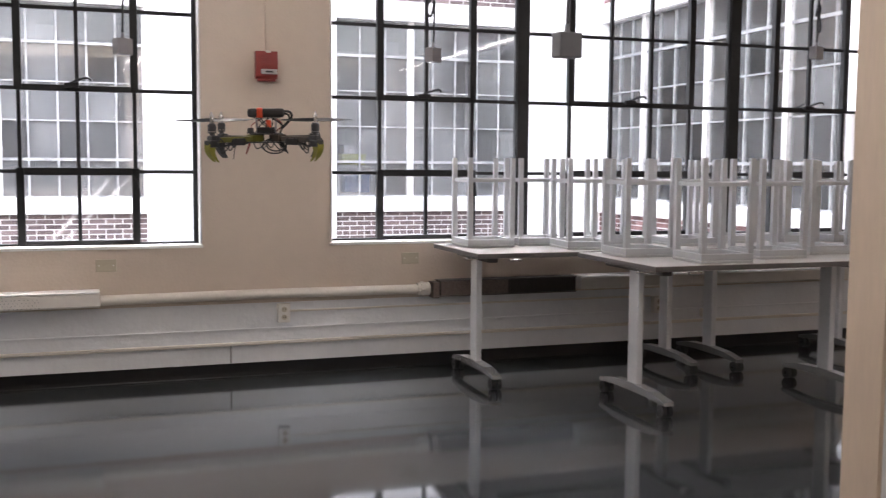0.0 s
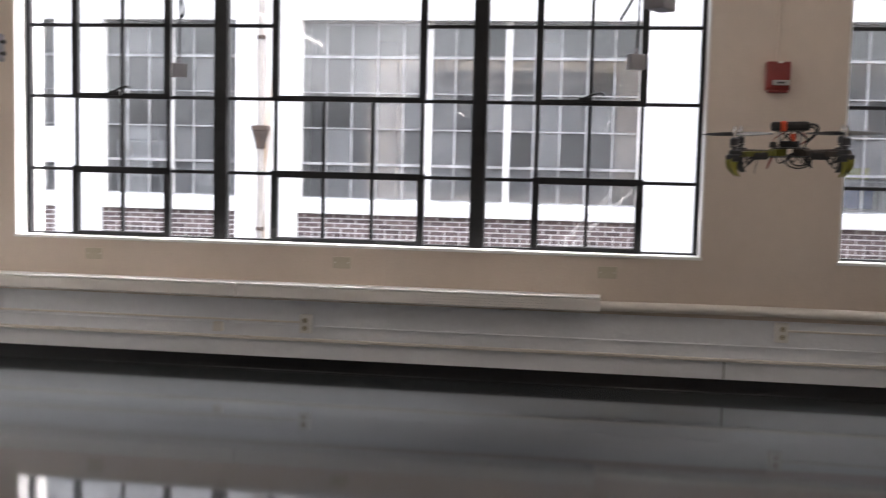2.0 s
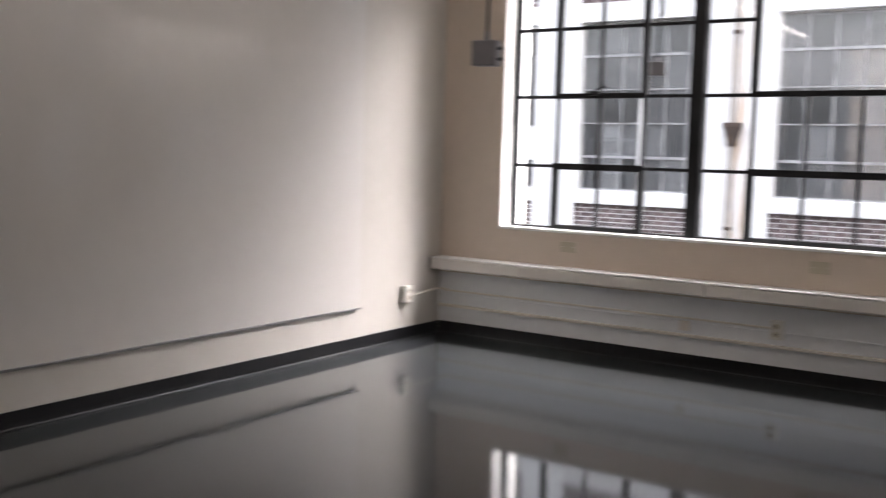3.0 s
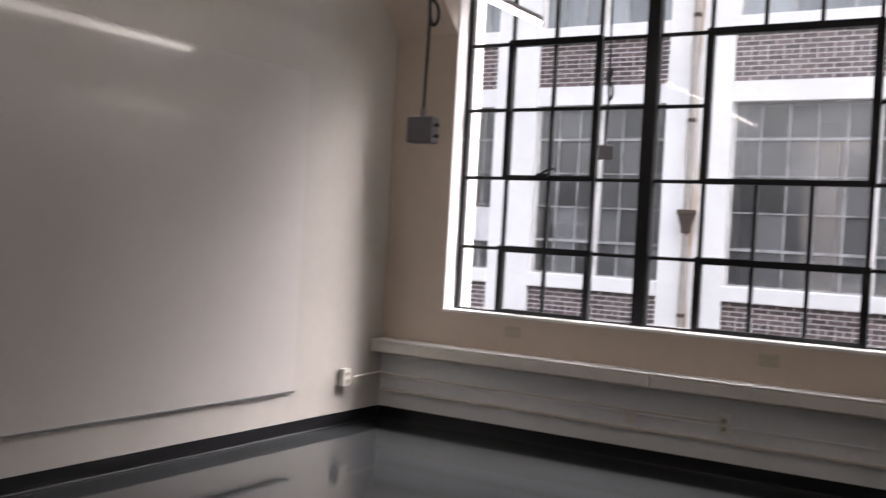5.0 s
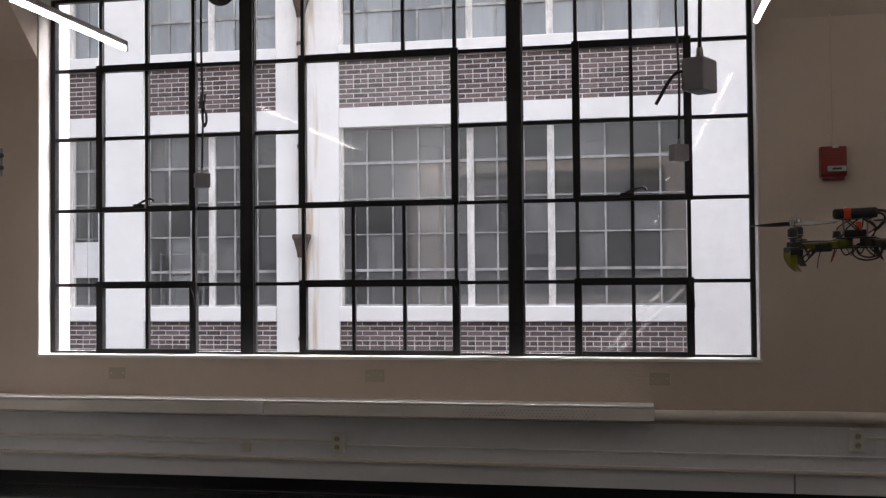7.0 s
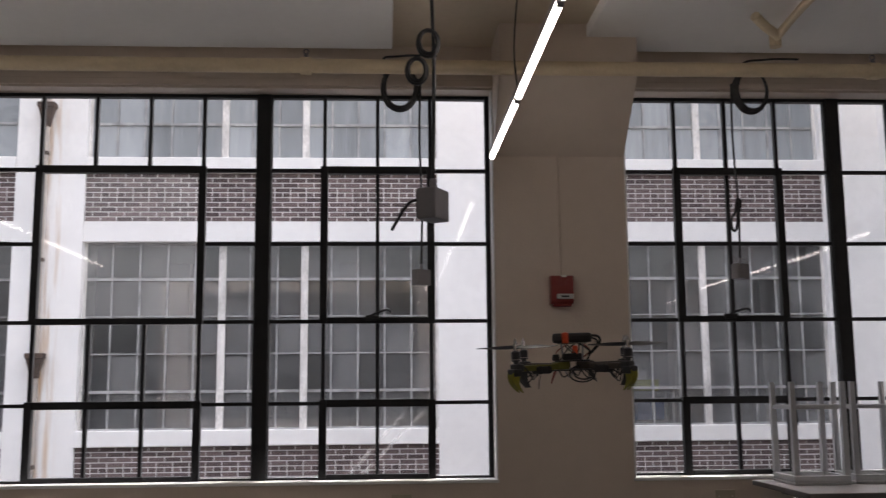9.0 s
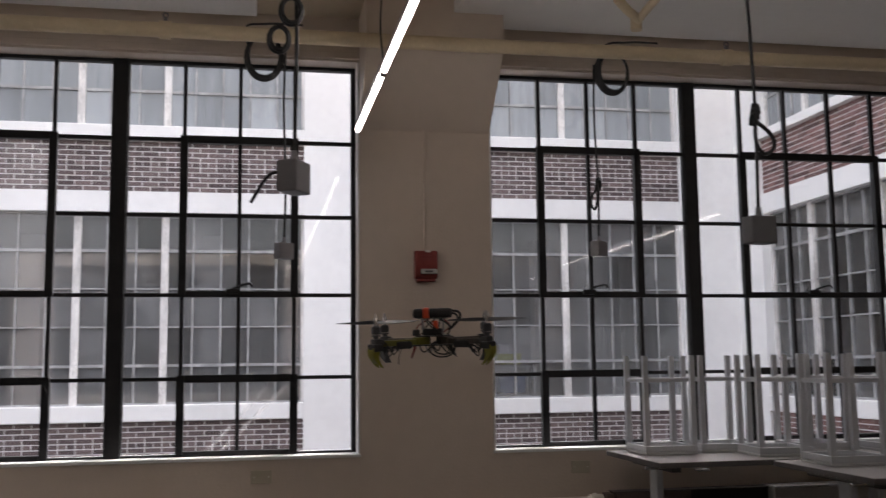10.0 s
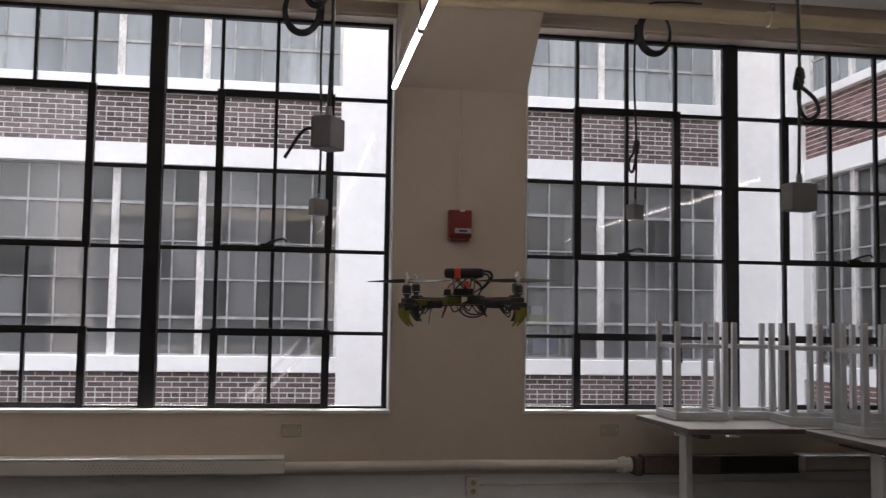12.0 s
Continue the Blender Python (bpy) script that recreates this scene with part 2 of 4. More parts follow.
# ---------- mesh helpers ----------
def box(bm, x0, y0, z0, x1, y1, z1, bevel=0.0):
    r = bmesh.ops.create_cube(bm, size=1)
    vs = r["verts"]
    for v in vs:
        v.co = Vector(((x0 + x1) / 2 + v.co.x * (x1 - x0), (y0 + y1) / 2 + v.co.y * (y1 - y0), (z0 + z1) / 2 + v.co.z * (z1 - z0)))
    if bevel:
        es = {e for v in vs for e in v.link_edges}
        bmesh.ops.bevel(bm, geom=list(es), offset=bevel, segments=2, affect='EDGES', profile=0.6)
    return bm


def cyl(bm, p, q, r0, r1=None, seg=16, caps=True):
    p, q = Vector(p), Vector(q)
    m = Matrix.Translation((p + q) / 2) @ (q - p).to_track_quat("Z", "Y").to_matrix().to_4x4()
    bmesh.ops.create_cone(bm, cap_ends=caps, segments=seg, radius1=r0, radius2=r0 if r1 is None else r1,
                          depth=(q - p).length, matrix=m)
    return bm


def tube(bm, points, r, seg=8):
    """A round rod swept along points, mitred at the bends."""
    pts = [Vector(p) for p in points]
    rings = []
    up = Vector((0.13, 0.21, 1)).normalized()
    side = None
    for i, p in enumerate(pts):
        d = (pts[min(i + 1, len(pts) - 1)] - pts[max(i - 1, 0)]).normalized()
        if side is None:
            side = d.cross(up if abs(d.dot(up)) < 0.95 else Vector((1, 0, 0))).normalized()
        side = (side - d * side.dot(d)).normalized()
        other = d.cross(side)
        rings.append([bm.verts.new(p + r * (math.cos(a) * side + math.sin(a) * other))
                      for a in (2 * math.pi * k / seg for k in range(seg))])
    for a, b in zip(rings, rings[1:]):
        for k in range(seg):
            bm.faces.new((a[k], a[(k + 1) % seg], b[(k + 1) % seg], b[k]))
    bm.faces.new(rings[0][::-1])
    bm.faces.new(rings[-1])
    return bm


def curve_points(ctrl, n=8):
    """A smooth line through control points."""
    pts = [Vector(c) for c in ctrl]
    pts = [pts[0]] + pts + [pts[-1]]
    out = []
    for i in range(1, len(pts) - 2):
        a, b, c, d = pts[i - 1:i + 3]
        for k in range(n):
            t = k / n
            out.append(0.5 * (2 * b + (c - a) * t + (2 * a - 5 * b + 4 * c - d) * t * t + (3 * b - a - 3 * c + d) * t ** 3))
    out.append(pts[-2])
    return out


def mesh_of(name, bm, mat, smooth=False):
    me = bpy.data.meshes.new(name)
    bmesh.ops.recalc_face_normals(bm, faces=bm.faces[:])
    bm.to_mesh(me)
    bm.free()
    me.materials.append(mat)
    if smooth:
        me.shade_smooth()
        me.set_sharp_from_angle(angle=radians(35))
    return me


def part(name, bm, mat, parent=None, label="", smooth=False):
    ob = new(name, mesh_of(name, bm, mat, smooth))
    ob.parent = parent
    if label:
        ob["label"] = label
    return ob


def thing(name, label, category, group="", kind="", at=(0, 0, 0)):
    ob = tagged(new(name), label, category, group, kind)
    ob.location = at
    return ob


def B():
    return bmesh.new()


def slab(name, mat, x0, y0, z0, x1, y1, z1, label, category, parent=None, kind="structure"):
    ob = part(name, box(B(), x0, y0, z0, x1, y1, z1), mat, parent)
    return tagged(ob, label, category, kind=kind)


# ---------- the room ----------
RX, BY, CZ = 10.6, -9.0, 3.35       # right wall, back wall, ceiling slab
SILL, HEAD = 0.80, 3.085
W1 = (0.492, 4.865)
W2 = (5.643, 10.02)
T = 0.36                             # thickness of the window wall

slab("floor", FLOOR, -0.3, BY - 0.3, -0.2, RX + 0.3, 0.0, 0.0, "dark grey polished floor with a mirror-like gloss", "floor")
slab("ceiling", CEIL, -0.3, BY - 0.3, CZ, RX + 0.3, T, CZ + 0.2, "cream painted concrete ceiling slab", "ceiling")

# window wall: one mesh with two openings cut through
wall = B()
for x0, x1, z0, z1 in ((-0.3, W1[0], 0.45, CZ), (W1[1], W2[0], 0.45, CZ), (W2[1], RX + 0.3, 0.45, CZ),
                       (W1[0], W1[1], 0.45, SILL), (W2[0], W2[1], 0.45, SILL),
                       (W1[0], W1[1], HEAD, CZ), (W2[0], W2[1], HEAD, CZ)):
    if z0 == HEAD:
        box(wall, x0, 0.0, z0, x1, 0.19, z1)
        box(wall, x0, 0.19, z0 + 0.24, x1, T, z1)
    else:
        box(wall, x0, 0.0, z0, x1, T, z1)
bmesh.ops.remove_doubles(wall, verts=wall.verts[:], dist=0.0005)
tagged(part("wall_north", wall, BEIGE), "beige painted window wall with two large openings", "wall", kind="structure")
slab("wall_north_lower", LOWER, -0.3, -0.004, -0.2, RX + 0.3, T, 0.45, "grey-white painted lower part of the window wall", "wall")
slab("wall_west", WESTPAINT, -0.3, BY, 0.0, 0.0, -0.004, CZ, "beige painted side wall behind a whiteboard", "wall")
slab("wall_east", BEIGE, RX, BY, 0.0, RX + 0.3, -0.004, CZ, "plain beige painted side wall", "wall")
slab("wall_south", BEIGE, -0.3, BY - 0.3, 0.0, RX + 0.3, BY, CZ, "plain beige painted back wall", "wall")
# light face and tan end carry the partition's lit and shaded sides as colour
TAN = material("tan_shaded_end", (0.60, 0.48, 0.37), 0.5, vary=0.08, scale=3, stretch=(4, 4, 0.5))
slab("wall_partition", LOWER, 5.997, -4.24, 0.0, 6.75, -4.12, CZ, "stub partition near the tables, its lit face painted lighter than its tan end", "wall")
slab("trim", TAN, 5.985, -4.238, 0.0, 5.9968, -4.117, CZ, "tan strip on the end of the partition, shade put into the colour", "trim")


def base(name, x0, y0, x1, y1, along_x):
    """Black cove base with a rounded toe."""
    bm = B()
    prof = ((0.0, 0.086), (0.007, 0.086), (0.008, 0.03), (0.010, 0.010), (0.016, 0.003), (0.016, 0.0), (0.0, 0.0))
    rows = []
    for s in (0, 1):
        ring = []
        for d, z in prof:
            ring.append(bm.verts.new((x0 + (x1 - x0) * s, y0 - d, z) if along_x else (x0 + d, y0 + (y1 - y0) * s, z)))
        rows.append(ring)
    n = len(prof)
    for k in range(n):
        bm.faces.new((rows[0][k], rows[0][(k + 1) % n], rows[1][(k + 1) % n], rows[1][k]))
    bm.faces.new(rows[0])
    bm.faces.new(rows[1][::-1])
    tagged(part(name, bm, BASE), "glossy black rubber cove base along the wall", "baseboard", kind="structure")


base("baseboard", 0.0, -0.006, RX, -0.006, True)
base("baseboard", 0.002, -0.03, 0.002, BY, False)

# haunches under the ceiling at the pier and in the corner
def haunch(x0, x1):
    bm = B()
    prof = ((-0.002, 2.68), (-0.40, 3.06), (-0.40, CZ), (-0.002, CZ))
    a = [bm.verts.new((x0, y, z)) for y, z in prof]
    b = [bm.verts.new((x1, y, z)) for y, z in prof]
    for k in range(4):
        bm.faces.new((a[k], a[(k + 1) % 4], b[(k + 1) % 4], b[k]))
    bm.faces.new(a[::-1])
    bm.faces.new(b)
    tagged(part("haunch", bm, BEIGE), "beige painted sloping concrete haunch under the ceiling", "bracket", kind="structure")


haunch(W1[1], W2[0])
haunch(0.002, W1[0])
haunch(W2[1], RX)

# window head moulding
for x0, x1 in ((W1[0], W1[1]), (W2[0], W2[1])):
    bm = box(B(), x0, -0.022, HEAD + 0.012, x1, -0.002, HEAD + 0.055, 0.006)
    box(bm, x0, -0.012, HEAD + 0.055, x1, -0.002, HEAD + 0.085, 0.004)
    tagged(part("trim", bm, BEIGE), "narrow beige moulding over the window head", "trim", kind="structure")
    bm = box(B(), x0 - 0.004, -0.010, SILL - 0.006, x1 + 0.004, T - 0.02, SILL + 0.012, 0.003)
    tagged(part("window_sill", bm, REVEAL), "white painted window sill", "sill", kind="structure")
    for xa, xb in ((x0 + 0.002, x0 + 0.010), (x1 - 0.010, x1 - 0.002)):
        bm = box(B(), xa, -0.003, SILL + 0.012, xb, T - 0.02, HEAD)
        tagged(part("window_reveal", bm, REVEAL), "white painted window reveal", "reveal", kind="structure")

# white panels under the slab
for x0, x1 in ((0.75, 4.27), (5.36, 9.85)):
    bm = box(B(), x0, -8.6, CZ - 0.075, x1, -0.16, CZ - 0.004, 0.006)
    tagged(part("ceiling_panel", bm, CLOUD), "flat white panel under the ceiling slab", "ceiling panel", kind="structure")

# ---------- steel windows ----------
WY = 0.15
ROWS = (0.812, 1.243, 1.718, 2.178, 2.622, 3.075)


def steel_window(name, x0, x1, big_pane):
    """Thirteen columns and five rows in three sections, parted by two heavy mullions; hinged vents with thicker frames."""
    win = thing(name, "black steel factory window with many small panes", "window", kind="structure")
    m = 0.085
    p = (x1 - x0 - 2 * m) / 13.15
    s1 = [x0 + p * 1.05 * (k > 0) + p * max(0, k - 1) for k in range(5)]
    s2 = [s1[-1] + m + p * k for k in range(6)]
    s3 = [s2[-1] + m + p * k for k in range(4)] + [x1]
    f = 0.016
    # outer frame
    for a in ((x0 - f, ROWS[0] - 0.012, x0 + f, ROWS[-1] + 0.012), (x1 - f, ROWS[0] - 0.012, x1 + f, ROWS[-1] + 0.012),
              (x0 + f, ROWS[0] - 0.012, x1 - f, ROWS[0] + 0.012), (x0 + f, ROWS[-1] - 0.010, x1 - f, ROWS[-1] + 0.012)):
        part("frame", box(B(), a[0], WY - 0.02, a[1], a[2], WY + 0.03, a[3], 0.003), STEEL, win)
    # heavy mullions
    for a, b in ((s1[-1], s2[0]), (s2[-1], s3[0])):
        bm = box(B(), a, WY - 0.036, ROWS[0] - 0.01, b, WY + 0.022, ROWS[-1] + 0.01, 0.006)
        box(bm, a - 0.006, WY - 0.018, ROWS[0], a + 0.006, WY + 0.02, ROWS[-1])
        box(bm, b - 0.006, WY - 0.018, ROWS[0], b + 0.006, WY + 0.02, ROWS[-1])
        part("mullion", bm, STEEL, win, "heavy black steel mullion")
    h = 0.0108
    for si, cols in enumerate((s1, s2, s3)):
        lo, hi = (1, 4) if si == 1 else (1, 3)
        merged = si == 1 and big_pane
        for k in range(1, len(cols) - 1):
            x = cols[k]
            inner = lo < k < hi
            spans = [(ROWS[0], ROWS[-1])]
            if merged and inner:
                spans = [(ROWS[0], ROWS[2]), (ROWS[4], ROWS[5])]
            for z0, z1 in spans:
                part("muntin", box(B(), x - h, WY - 0.014, z0, x + h, WY + 0.016, z1, 0.002), STEEL, win)
        for r in range(1, 5):
            z = ROWS[r]
            x_a, x_b = cols[0], cols[-1]
            spans = [(x_a, x_b)]
            if merged and r == 3:
                spans = [(x_a, cols[lo]), (cols[hi], x_b)]
            for xa, xb in spans:
                part("muntin", box(B(), xa, WY - 0.012, z - h, xb, WY + 0.014, z + h, 0.002), STEEL, win)
        # hinged vents
        for z0, z1 in ((ROWS[0] + 0.006, ROWS[1]), (ROWS[2], ROWS[4])):
            bm = B()
            w = 0.022
            xa, xb = cols[lo], cols[hi]
            for q in ((xa - w, z0 - w * 0.6, xa + w, z1 + w), (xb - w, z0 - w * 0.6, xb + w, z1 + w),
                      (xa + w, z0 - w * 0.6, xb - w, z0 + w), (xa + w, z1 - w, xb - w, z1 + w)):
                box(bm, q[0], WY - 0.034, q[1], q[2], WY + 0.012, q[3], 0.004)
            vent = part("vent_frame", bm, STEEL, win, "thick black steel frame of a hinged vent")
            if z0 > 1.5 and not merged:
                xm = (xa + xb) / 2 - 0.02
                bm = box(B(), xm - 0.05, WY - 0.062, z0 + 0.004, xm + 0.03, WY - 0.036, z0 + 0.034, 0.006)
                tube(bm, curve_points([(xm - 0.02, WY - 0.05, z0 + 0.03), (xm + 0.03, WY - 0.07, z0 + 0.05),
                                       (xm + 0.08, WY - 0.075, z0 + 0.062), (xm + 0.10, WY - 0.075, z0 + 0.045)], 5), 0.007, 6)
                part("latch", bm, STEEL, vent, "black cast latch handle")
            if z0 < 1.5:
                bm = tube(B(), [(xb - 0.01, WY - 0.045, z1 - 0.02), (xb + 0.015, WY - 0.05, z1 - 0.07), (xb + 0.02, WY - 0.05, z1 - 0.15)], 0.005, 6)
                part("stay", bm, STEEL, vent)
        # panes
        for k in range(len(cols) - 1):
            for r in range(5):
                inside = merged and lo <= k < hi and r in (2, 3)
                if inside and not (k == lo and r == 2):
                    continue
                xa, xb, za, zb = cols[k], cols[k + 1], ROWS[r], ROWS[r + 1]
                if inside:
                    xb, zb = cols[hi], ROWS[4]
                bm = B()
                tilt = random.uniform(-0.0015, 0.0015)
                vs = [bm.verts.new(c) for c in ((xa + 0.004, WY + tilt, za + 0.004), (xb - 0.004, WY - tilt, za + 0.004),
                                                (xb - 0.004, WY - tilt, zb - 0.004), (xa + 0.004, WY + tilt, zb - 0.004))]
                bm.faces.new(vs)
                ob = part("pane", bm, HAZE if inside else PANE, win, "large hazy single pane" if inside else "")
                ob.visible_shadow = False
    return win


first_window = steel_window("window_1", 0.515, 4.845, True)
for xa, xb in ((4.00, 4.35), (4.07, 4.46)):
    bm = B()
    vs = [bm.verts.new(c) for c in ((xa, WY - 0.006, 0.835), (xa + 0.035, WY - 0.006, 0.835), (xb + 0.025, WY - 0.006, 1.215), (xb, WY - 0.006, 1.215))]
    bm.faces.new(vs)
    sm = part("smear", bm, SMEAR, first_window, "pale diagonal smear on the glass")
    sm.visible_shadow = False
steel_window("window_2", 5.665, 9.995, False)
# ---------- whiteboard and wall fittings ----------
board = thing("whiteboard", "large glossy whiteboard fixed to the side wall", "whiteboard")
part("panel", box(B(), 0.002, -7.2, 0.285, 0.016, -0.955, 2.27, 0.002), BOARD, board)
for q in ((-7.2, 0.272, -0.955, 0.285),):
    part("edge_trim", box(B(), 0.002, q[0], q[1], 0.022, q[2], q[3], 0.002), GREYTRIM, board, "thin grey metal edge")


def outlet(x, y, z, west=False, label="white double wall outlet in a surface box"):
    o = thing("wall_outlet", label, "outlet", at=(x, y, z))
    part("box", box(B(), -0.038, -0.045, -0.058, 0.038, 0, 0.058, 0.006), WHITEPLASTIC, o)
    part("plate", box(B(), -0.036, -0.050, -0.056, 0.036, -0.0455, 0.056, 0.002), WHITEPLASTIC, o)
    for dz in (-0.024, 0.024):
        bm = cyl(B(), (0, -0.050, dz), (0, -0.0535, dz), 0.017, seg=14)
        s = part("socket", bm, IVORY, o)
        bm = box(B(), -0.008, -0.0552, dz - 0.004, -0.005, -0.0536, dz + 0.007)
        box(bm, 0.005, -0.0552, dz - 0.004, 0.008, -0.0536, dz + 0.007)
        part("slots", bm, DARKSLOT, s)
    if west:
        o.rotation_euler = (0, 0, radians(90))
    return o


outlet(2.462, -0.006, 0.31)
outlet(5.342, -0.006, 0.387)
outlet(7.965, -0.006, 0.335)
outlet(0.002, -0.45, 0.325, True, "white surface outlet beside the whiteboard")
for x in (1.04, 2.68, 4.318, 6.162, 7.9):
    p = thing("cover_plate", "blank ivory cover plate on the beige wall", "wall plate", "blank plates under the windows", at=(x, -0.002, 0.702))
    part("plate", box(B(), -0.057, -0.006, -0.036, 0.057, 0, 0.036, 0.003), IVORY, p)
    for sx in (-0.04, 0.04):
        part("screw", cyl(B(), (sx, -0.006, 0), (sx, -0.0085, 0), 0.004, seg=8), WHITEPLASTIC, p)
for x, z in ((1.885, 0.268), (8.36, 0.262)):
    j = thing("junction_box", "small cream conduit box on the lower wall", "conduit box", at=(x, -0.005, z))
    part("box", box(B(), -0.03, -0.032, -0.03, 0.03, 0, 0.03, 0.005), PIPE, j)
    part("cover", box(B(), -0.026, -0.037, -0.026, 0.026, -0.0325, 0.026, 0.002), RADCOVER, j)

# surface raceways and the low ledge on the lower wall
def raceway(name, x0, x1, z, h, d, label, mat=LOWER):
    tagged(part(name, box(B(), x0, -0.004 - d, z - h / 2, x1, -0.0045, z + h / 2, min(h, d) * 0.25), mat), label, "raceway", kind="structure")


raceway("raceway", 0.003, RX, 0.205, 0.020, 0.024, "cream painted conduit run low on the wall", PIPE)
raceway("trim", 0.003, RX, 0.292, 0.010, 0.012, "thin painted ledge on the lower wall")
raceway("raceway", 5.385, 7.92, 0.395, 0.012, 0.014, "thin painted wire raceway between outlets", PIPE)
raceway("raceway", 0.05, 2.42, 0.315, 0.012, 0.014, "thin painted wire raceway between outlets", PIPE)
tagged(part("conduit", tube(B(), curve_points([(0.06, -0.40, 0.325), (0.05, -0.2, 0.33), (0.035, -0.06, 0.33), (0.09, -0.018, 0.318)], 6), 0.008), PIPE),
       "cream conduit bending round the room corner", "conduit", kind="structure")
tagged(part("seam_strip", box(B(), 5.019, -0.013, 0.03, 5.029, -0.0045, 0.195, 0.002), GREYTRIM), "narrow metal strip over a panel seam", "trim", kind="structure")


# fin-tube radiators under the windows
def radiator_cover(x0, x1, holes):
    r = thing("radiator_cover", "long cream metal radiator cover under the window" + (", perforated at its end" if holes else ""), "radiator", "covers under the windows")
    bm = B()
    prof = ((-0.004, 0.560), (-0.145, 0.560), (-0.160, 0.554), (-0.160, 0.488), (-0.150, 0.478), (-0.004, 0.478))
    a = [bm.verts.new((x0, y, z)) for y, z in prof]
    b = [bm.verts.new((x1, y, z)) for y, z in prof]
    n = len(prof)
    for k in range(n):
        bm.faces.new((a[k], a[(k + 1) % n], b[(k + 1) % n], b[k]))
    bm.faces.new(a[::-1])
    bm.faces.new(b)
    part("body", bm, RADCOVER, r)
    # whiter paint on the lip stands for light along the top edge
    part("top_lip", box(B(), x0, -0.164, 0.5605, x1, -0.004, 0.567, 0.002), REVEAL, r, "pale top edge, its catch of light put into the colour")
    if holes:
        bm = B()
        for i in range(34):
            for j in range(4):
                x, z = x1 - 0.32 - i * 0.022 - (j % 2) * 0.011, 0.475 + j * 0.016
                cyl(bm, (x, -0.16, z + 0.012), (x, -0.1615, z + 0.012), 0.0022, seg=6)
        part("perforation", bm, EDGEM, r)
    return r


radiator_cover(0.02, 2.04, False)
radiator_cover(2.052, 4.28, True)
radiator_cover(7.305, 10.2, False)
fin = thing("fin_radiator", "bare dark brown fin-tube radiator under the window", "radiator")
part("fin_core", box(B(), 6.335, -0.095, 0.464, 7.295, -0.006, 0.557), FINS, fin)
fin_mesh = mesh_of("fin_plate", box(B(), 0, -0.101, 0.468, 0.004, -0.0955, 0.553), FINS)
for k in range(60):
    f = new("fin_plate", fin_mesh)
    f.parent, f.location = fin, (6.34 + k * 0.016, 0, 0)
for z in (0.461, 0.559):
    part("rail", box(B(), 6.33, -0.102, z - 0.004, 7.30, -0.005, z + 0.003, 0.001), EDGEM, fin)
part("mesh_guard", box(B(), 6.338, -0.1085, 0.4655, 6.80, -0.1025, 0.5555, 0.001), GUARD, fin, "lighter brown mesh guard")
sp = thing("steam_pipe", "cream painted steam pipe joining two radiators", "pipe")
part("pipe_run", tube(B(), [(4.283, -0.06, 0.505), (5.2, -0.06, 0.512), (6.20, -0.06, 0.508)], 0.030, 14), PIPE, sp, smooth=True)
bm = cyl(B(), (6.19, -0.06, 0.508), (6.27, -0.06, 0.508), 0.041, seg=14)
cyl(bm, (6.21, -0.06, 0.508), (6.235, -0.06, 0.508), 0.048, seg=8)
part("union", bm, PIPE, sp)
part("end_plate", box(B(), 6.285, -0.105, 0.450, 6.327, -0.006, 0.552, 0.004), GUARD, sp)

# fire alarm
fa = thing("fire_alarm", "red wall fire alarm with a white strobe lens", "fire alarm", at=(5.246, -0.002, 1.878))
bm = B()
side = ((0.0, -0.078), (-0.040, -0.078), (-0.056, -0.064), (-0.064, 0.0), (-0.056, 0.085), (0.0, 0.085))
rings = [[bm.verts.new((x, y, z)) for y, z in side] for x in (-0.066, 0.066)]
for k in range(6):
    bm.faces.new((rings[0][k], rings[0][(k + 1) % 6], rings[1][(k + 1) % 6], rings[1][k]))
bm.faces.new(rings[0][::-1])
bm.faces.new(rings[1])
bmesh.ops.bevel(bm, geom=bm.edges[:], offset=0.005, segments=2, affect='EDGES', profile=0.6)
part("body", bm, RED, fa)
part("skirt", box(B(), -0.052, -0.040, -0.092, 0.058, -0.002, -0.076, 0.006), RED, fa)
strobe = part("strobe", box(B(), -0.036, -0.082, -0.052, 0.060, -0.058, -0.022, 0.006), LENS, fa, "white strobe lens")
part("lettering", box(B(), -0.012, -0.0835, -0.043, 0.034, -0.0822, -0.033), DARKSLOT, strobe, "row of dark marks")
part("top_tab", box(B(), -0.006, -0.058, 0.075, 0.026, -0.046, 0.089, 0.003), WHITEPLASTIC, fa, "small white tab")
grille = B()
for k in range(5):
    box(grille, -0.040, -0.0645, 0.012 + k * 0.011, 0.040, -0.0565, 0.016 + k * 0.011, 0.001)
part("horn_grille", grille, RED, fa)
tagged(part("conduit", cyl(B(), (5.246, -0.0075, 1.965), (5.246, -0.0075, 2.74), 0.0055, seg=10), BEIGE), "painted conduit above the fire alarm", "conduit", kind="structure")

# ---------- ceiling pipe, sprinkler branch ----------
cp = thing("ceiling_pipe", "yellowed cream pipe running along the window wall", "pipe")
part("pipe_run", tube(B(), [(0.02, -0.50, 3.06), (5.2, -0.50, 3.055), (RX - 0.02, -0.50, 3.06)], 0.039, 18), YPIPE, cp, smooth=True)
